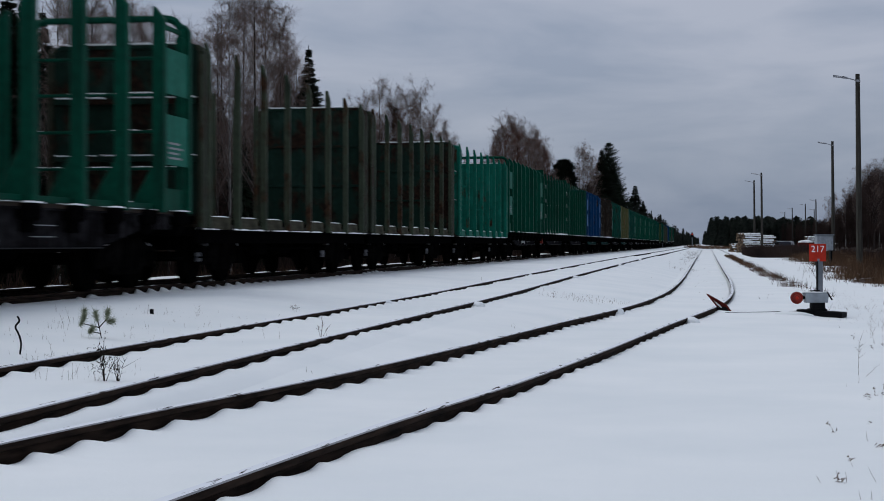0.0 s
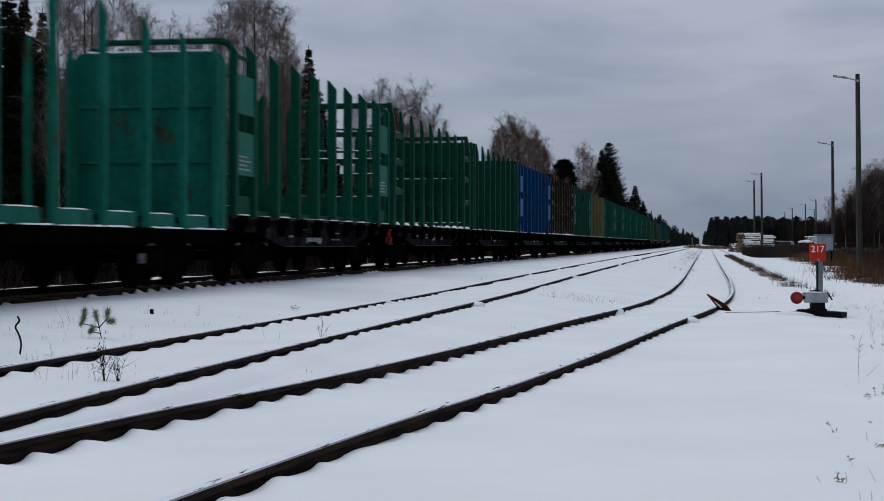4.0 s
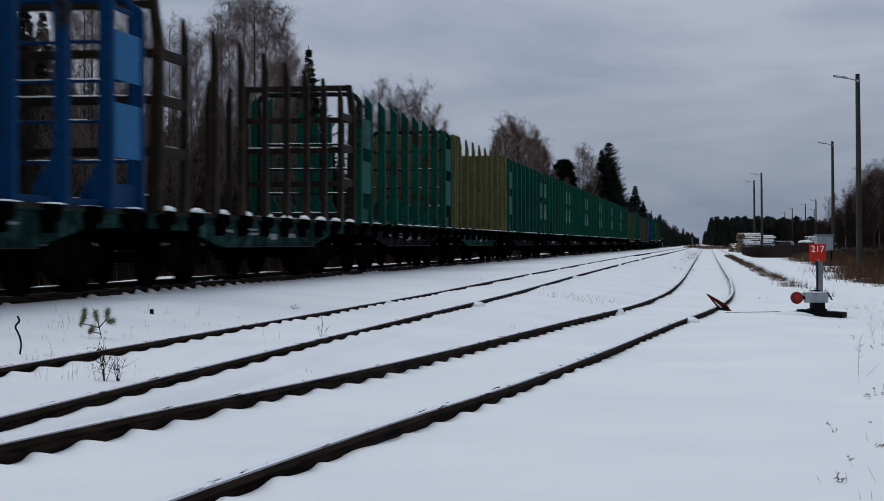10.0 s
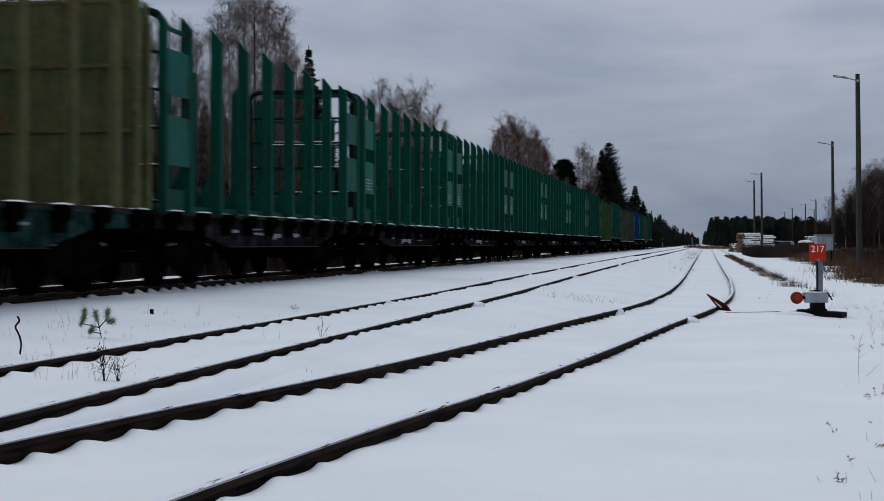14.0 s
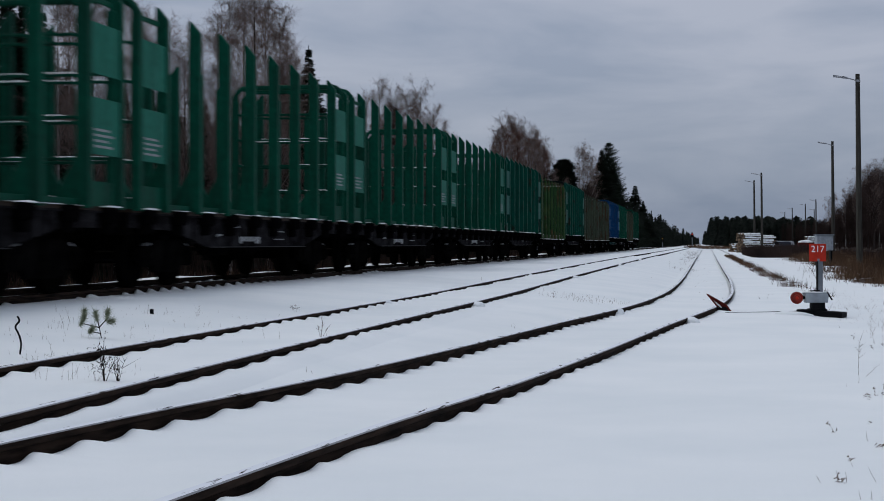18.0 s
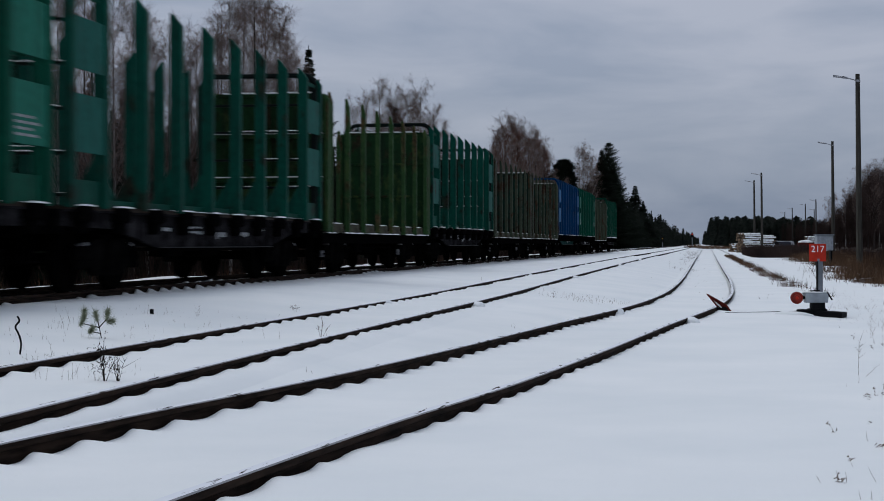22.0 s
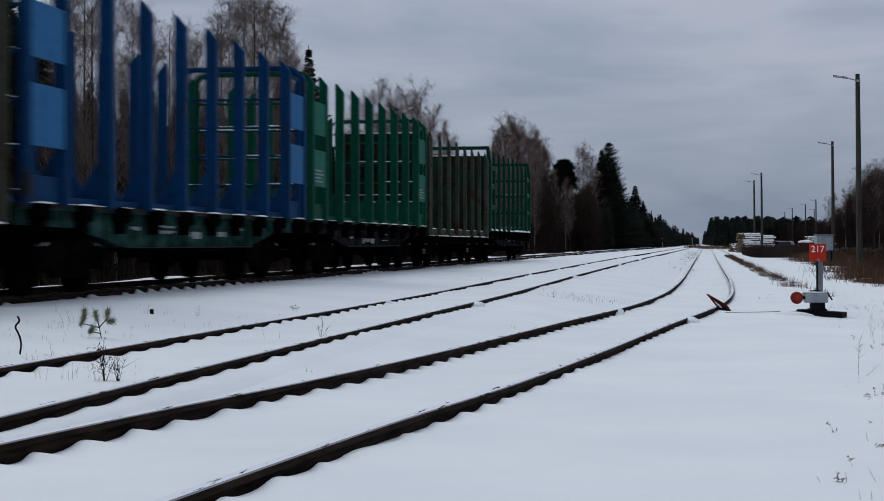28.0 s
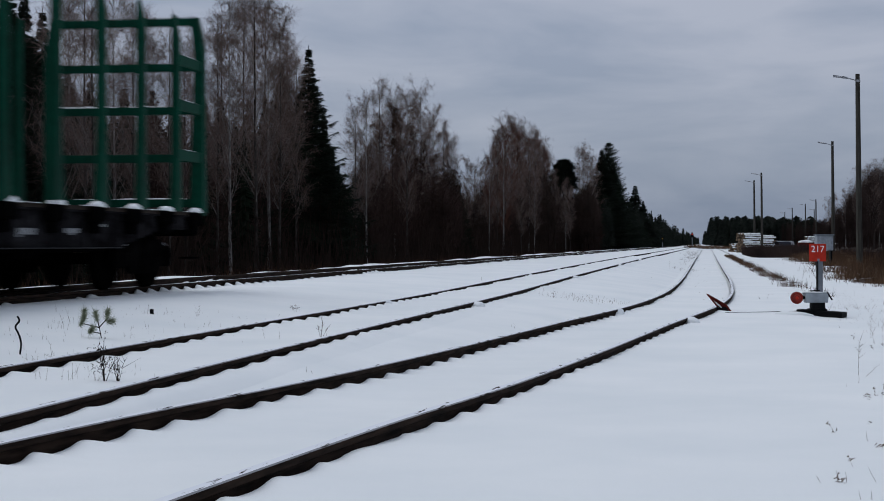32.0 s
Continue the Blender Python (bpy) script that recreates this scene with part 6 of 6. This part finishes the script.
BED_STALKS = [(-4.61, 10.49, 0.09), (-4.73, 10.59, 0.06), (-4.70, 10.59, 0.065), (-4.51, 10.52, 0.09), (-4.43, 10.54, 0.13), (-4.46, 10.53, 0.08), (-4.43, 10.64, 0.08), (-4.44, 15.55, 0.09), (-4.29, 15.58, 0.08), (-3.88, 15.92, 0.07)]
OPEN_STALKS = [(-3.13, 12.19, 0.05), (-5.31, 37.93, 0.12), (-2.38, 20.2, 0.08), (-2.98, 29.69, 0.14), (-2.81, 29.37, 0.14), (-2.69, 29.03, 0.21)]
for k, (x, y, h) in enumerate(VERGE_STALKS + OPEN_STALKS):
    for q in range(3 if h > 0.08 else 2):
        dx = 0.05 * math.sin(7.1 * k + 2.3 * q)
        weed(ground_at(x + (dx if q else 0), y + 0.6 * dx), h * (1.0, 0.62, 0.45)[q], 0.25 * h * math.sin(3.7 * k + q), 500 + 3 * k + q, 0, "thin withered weed on the snow by the main line")
for k, (x, y, h) in enumerate(BED_STALKS):
    weed((x, y, 0.02), h, 0.2 * h * math.sin(5.1 * k), 700 + k, 0, "thin dry weed between the siding rails")
shrub(ground_at(1.45, 34.4), 0.12, 1, 11, DARK_STALK, "short dark stake in the snow")


def pine_sprig(place):
    ob = tagged(new("pine_sapling"), "small pine sapling bent down with snowy needles", "sapling", "small plants in the snow")
    ob.matrix_basis = pose(*place)
    rng = np.random.RandomState(4)
    bm = bmesh.new()
    for a, b in (((0.015, 0, -0.05), (-0.02, 0, 0.11)), ((-0.02, 0, 0.11), (-0.045, 0, 0.22)), ((-0.02, 0, 0.11), (-0.20, 0, 0.15)), ((-0.02, 0, 0.11), (0.06, 0, 0.20)), ((0.0, 0, 0.05), (-0.09, -0.04, 0.07))):
        add_rod(bm, a, b, 0.006, 0.004, 6)
    part("stem", bm, DARK_STALK, ob)
    for a, b in (((-0.225, 0, 0.12), (-0.185, 0, 0.20)), ((-0.185, 0, 0.19), (-0.165, -0.02, 0.28)), ((-0.04, 0, 0.17), (-0.05, -0.03, 0.26)), ((0.055, 0, 0.18), (0.075, 0, 0.285)), ((0.06, 0, 0.17), (0.13, -0.02, 0.18)), ((-0.105, -0.04, 0.05), (-0.07, -0.05, 0.105))):
        a, b = np.array(a), np.array(b)
        n = 520
        p = a + (b - a) * rng.rand(n)[:, None]
        d = (b - a) / np.linalg.norm(b - a) * 0.6 + rng.randn(n, 3) * 0.6
        v, f = spikes(p, p + d * 0.044, 0.0015)
        part("needle_tuft", mesh_of("needle_tuft", v, f, SPRIG), parent=ob)
    return ob


pine_sprig(ground_at(-5.9, 14.74))


def bent_rod(place):
    """A crooked black iron rod standing in the snow."""
    ob = tagged(new("bent_rod"), "crooked black iron rod standing in the snow", "rod")
    ob.matrix_basis = pose(*place)
    path = [(0, 0, -0.05), (0, 0, 0), (0.009, 0, 0.06), (0.011, 0, 0.10), (-0.003, 0, 0.155), (-0.02, 0, 0.19), (-0.04, 0, 0.222), (-0.04, 0, 0.245), (-0.006, 0, 0.282), (-0.008, 0, 0.305), (-0.024, 0, 0.328)]
    bm = bmesh.new()
    for a, b in zip(path[:-1], path[1:]):
        add_rod(bm, a, b, 0.0088, None, 8)
    part("rod", bm, TAR, ob)
    return ob


bent_rod(ground_at(-5.79, 12.62))


# two short rods and a block stand in for a small crooked dark weed
def stump(place):
    ob = tagged(new("iron_stub"), "small crooked dark weed in the snow by the main line", "stub")
    ob.matrix_basis = pose(*place)
    bm = bmesh.new()
    for foot in (-0.032, 0.036):
        add_rod(bm, (foot, 0, -0.04), (0.004, 0.0, 0.058), 0.015, 0.012, 6)
    add_box(bm, -0.02, 0.022, -0.02, 0.02, 0.035, 0.075, 0.006)
    part("body", bm, TAR, ob)
    return ob


stump(ground_at(-6.72, 18.44))


def scatter(name, label, count, spot, low, high, radius, mat, seed, lean=0.3):
    return thicket(name, label, count, spot, low, high, radius, mat, seed, lean)


scatter("weeds", "thin dry weeds poking through snow by the main line", 300, lambda r: (-6.3 + 0.7 * r.randn(), 12 + 8 * r.rand()), 0.03, 0.12, 0.0024, STALK, 21, 0.16)
scatter("weeds", "thin dry weeds poking through snow in the siding", 45, lambda r: (-4.45 + 0.2 * r.randn(), 10.5 + 1.2 * r.rand()), 0.05, 0.17, 0.0028, STALK, 22)
scatter("weeds", "fine dry weeds scattered on the snowy verge", 240, lambda r: (2.75 + 0.35 * r.randn(), 18 + 12 * r.rand()), 0.03, 0.13, 0.0022, STALK, 23, 0.5)
scatter("weeds", "dry weeds behind the point lever", 220, lambda r: (3.0 + 0.5 * r.randn(), 27 + 13 * r.rand()), 0.03, 0.16, 0.003, STALK, 24, 0.5)
scatter("weeds", "pale dry weeds between the siding and the spur", 170, lambda r: (-2.1 + 0.35 * r.randn(), 28.5 + 2.5 * r.rand()), 0.04, 0.16, 0.0035, STALK, 25)
scatter("weeds", "dry weeds along the far spur", 420, lambda r: (-0.75 + 0.16 * r.randn() + 0.4 * round(math.sin(r.randint(9))), 72 + 14 * r.randint(9) + 2.5 * r.randn()), 0.05, 0.24, 0.010, DEAD_GRASS, 26)
scatter("dead_grass", "dark dead grass between the tracks far down the line", 2600, lambda r: (-3.0 + 12.0 * r.rand(), 300 + 230 * r.rand()), 0.2, 0.8, 0.035, DEAD_GRASS, 29, 0.3)
scatter("weeds", "dry weeds between the spur rails", 70, lambda r: (0.2 + 0.4 * r.randn(), 40 + 50 * r.rand()), 0.04, 0.14, 0.006, STALK, 27)
scatter("weeds", "dark withered stubble poking through snow on the spur", 60, lambda r: (0.25 + 0.5 * r.randn(), 34 + 5.5 * r.randint(9) + 0.2 * r.randn()), 0.06, 0.12, 0.011, DEAD_GRASS, 29, 0.9)
scatter("dead_grass", "brown bushes and dead grass before the log piles", 11000, lambda r: (4.6 + 6.0 * r.rand(), 140 + 32 * r.rand()), 0.3, 1.45, 0.020, YARD_WOODS, 28, 0.3)


# ---- what moves ----
PER_UNIT = 24536.0
SURGE_AT, SURGE = (0, 7, 13, 18, 22, 25, 29, 32), (0.0, -0.18, -0.10, 0.08, 0.25, 0.20, -0.10, -0.10)   # small give and take in the couplings


def run(t):
    """Metres that the train has come since the start; it gathers speed slowly."""
    u = np.clip((t - np.array(SURGE_AT[:-1])) / np.diff(SURGE_AT), 0, 1)
    surge = float(np.sum(np.diff(SURGE) * u * u * (3 - 2 * u)))
    return PER_UNIT * (4.00370e-4 * t + 1.77653e-6 * t * t) + surge


def motions():
    rear = PER_UNIT * 1.117594e-3 - 1.493 - 0.7
    for i, (wagon, half) in enumerate(TRAIN):
        if i:
            rear += (14.62 if half == 7.0 else 13.686) + (0.7 if i == 3 else 0.0)
        gap = (14.62 if half == 7.0 else 13.686) / 2 - 0.31
        rows = []
        for k in range(17):
            t = 2.0 * k
            c = rear - gap - run(t)
            p = MAIN_LEFT * MAIN_OFF + MAIN_WAY * c
            rows.append((t, pose(p.x, p.y, MAIN_TOP + 0.006, 0, 0, -math.degrees(LEAN))))
        walk(wagon, rows)
    # the wheelsets roll; alike axles share one set of keys
    lead = {}
    for wagon, _ in TRAIN:
        for bogie in wagon.children:
            for w in bogie.children:
                if w.name.startswith("wheelset"):
                    y = round(w.matrix_basis.translation.y, 3)
                    if y not in lead:
                        lead[y] = w
                        walk(w, [(k / FPS, pose(0, y, 0, math.degrees(run(k / FPS) / 0.478) % 360)) for k in range(32 * FPS + 1)])
                    else:
                        w.rotation_mode = "QUATERNION"
                        d = w.animation_data_create()
                        d.action = lead[y].animation_data.action
                        d.action_slot = lead[y].animation_data.action_slot


motions()
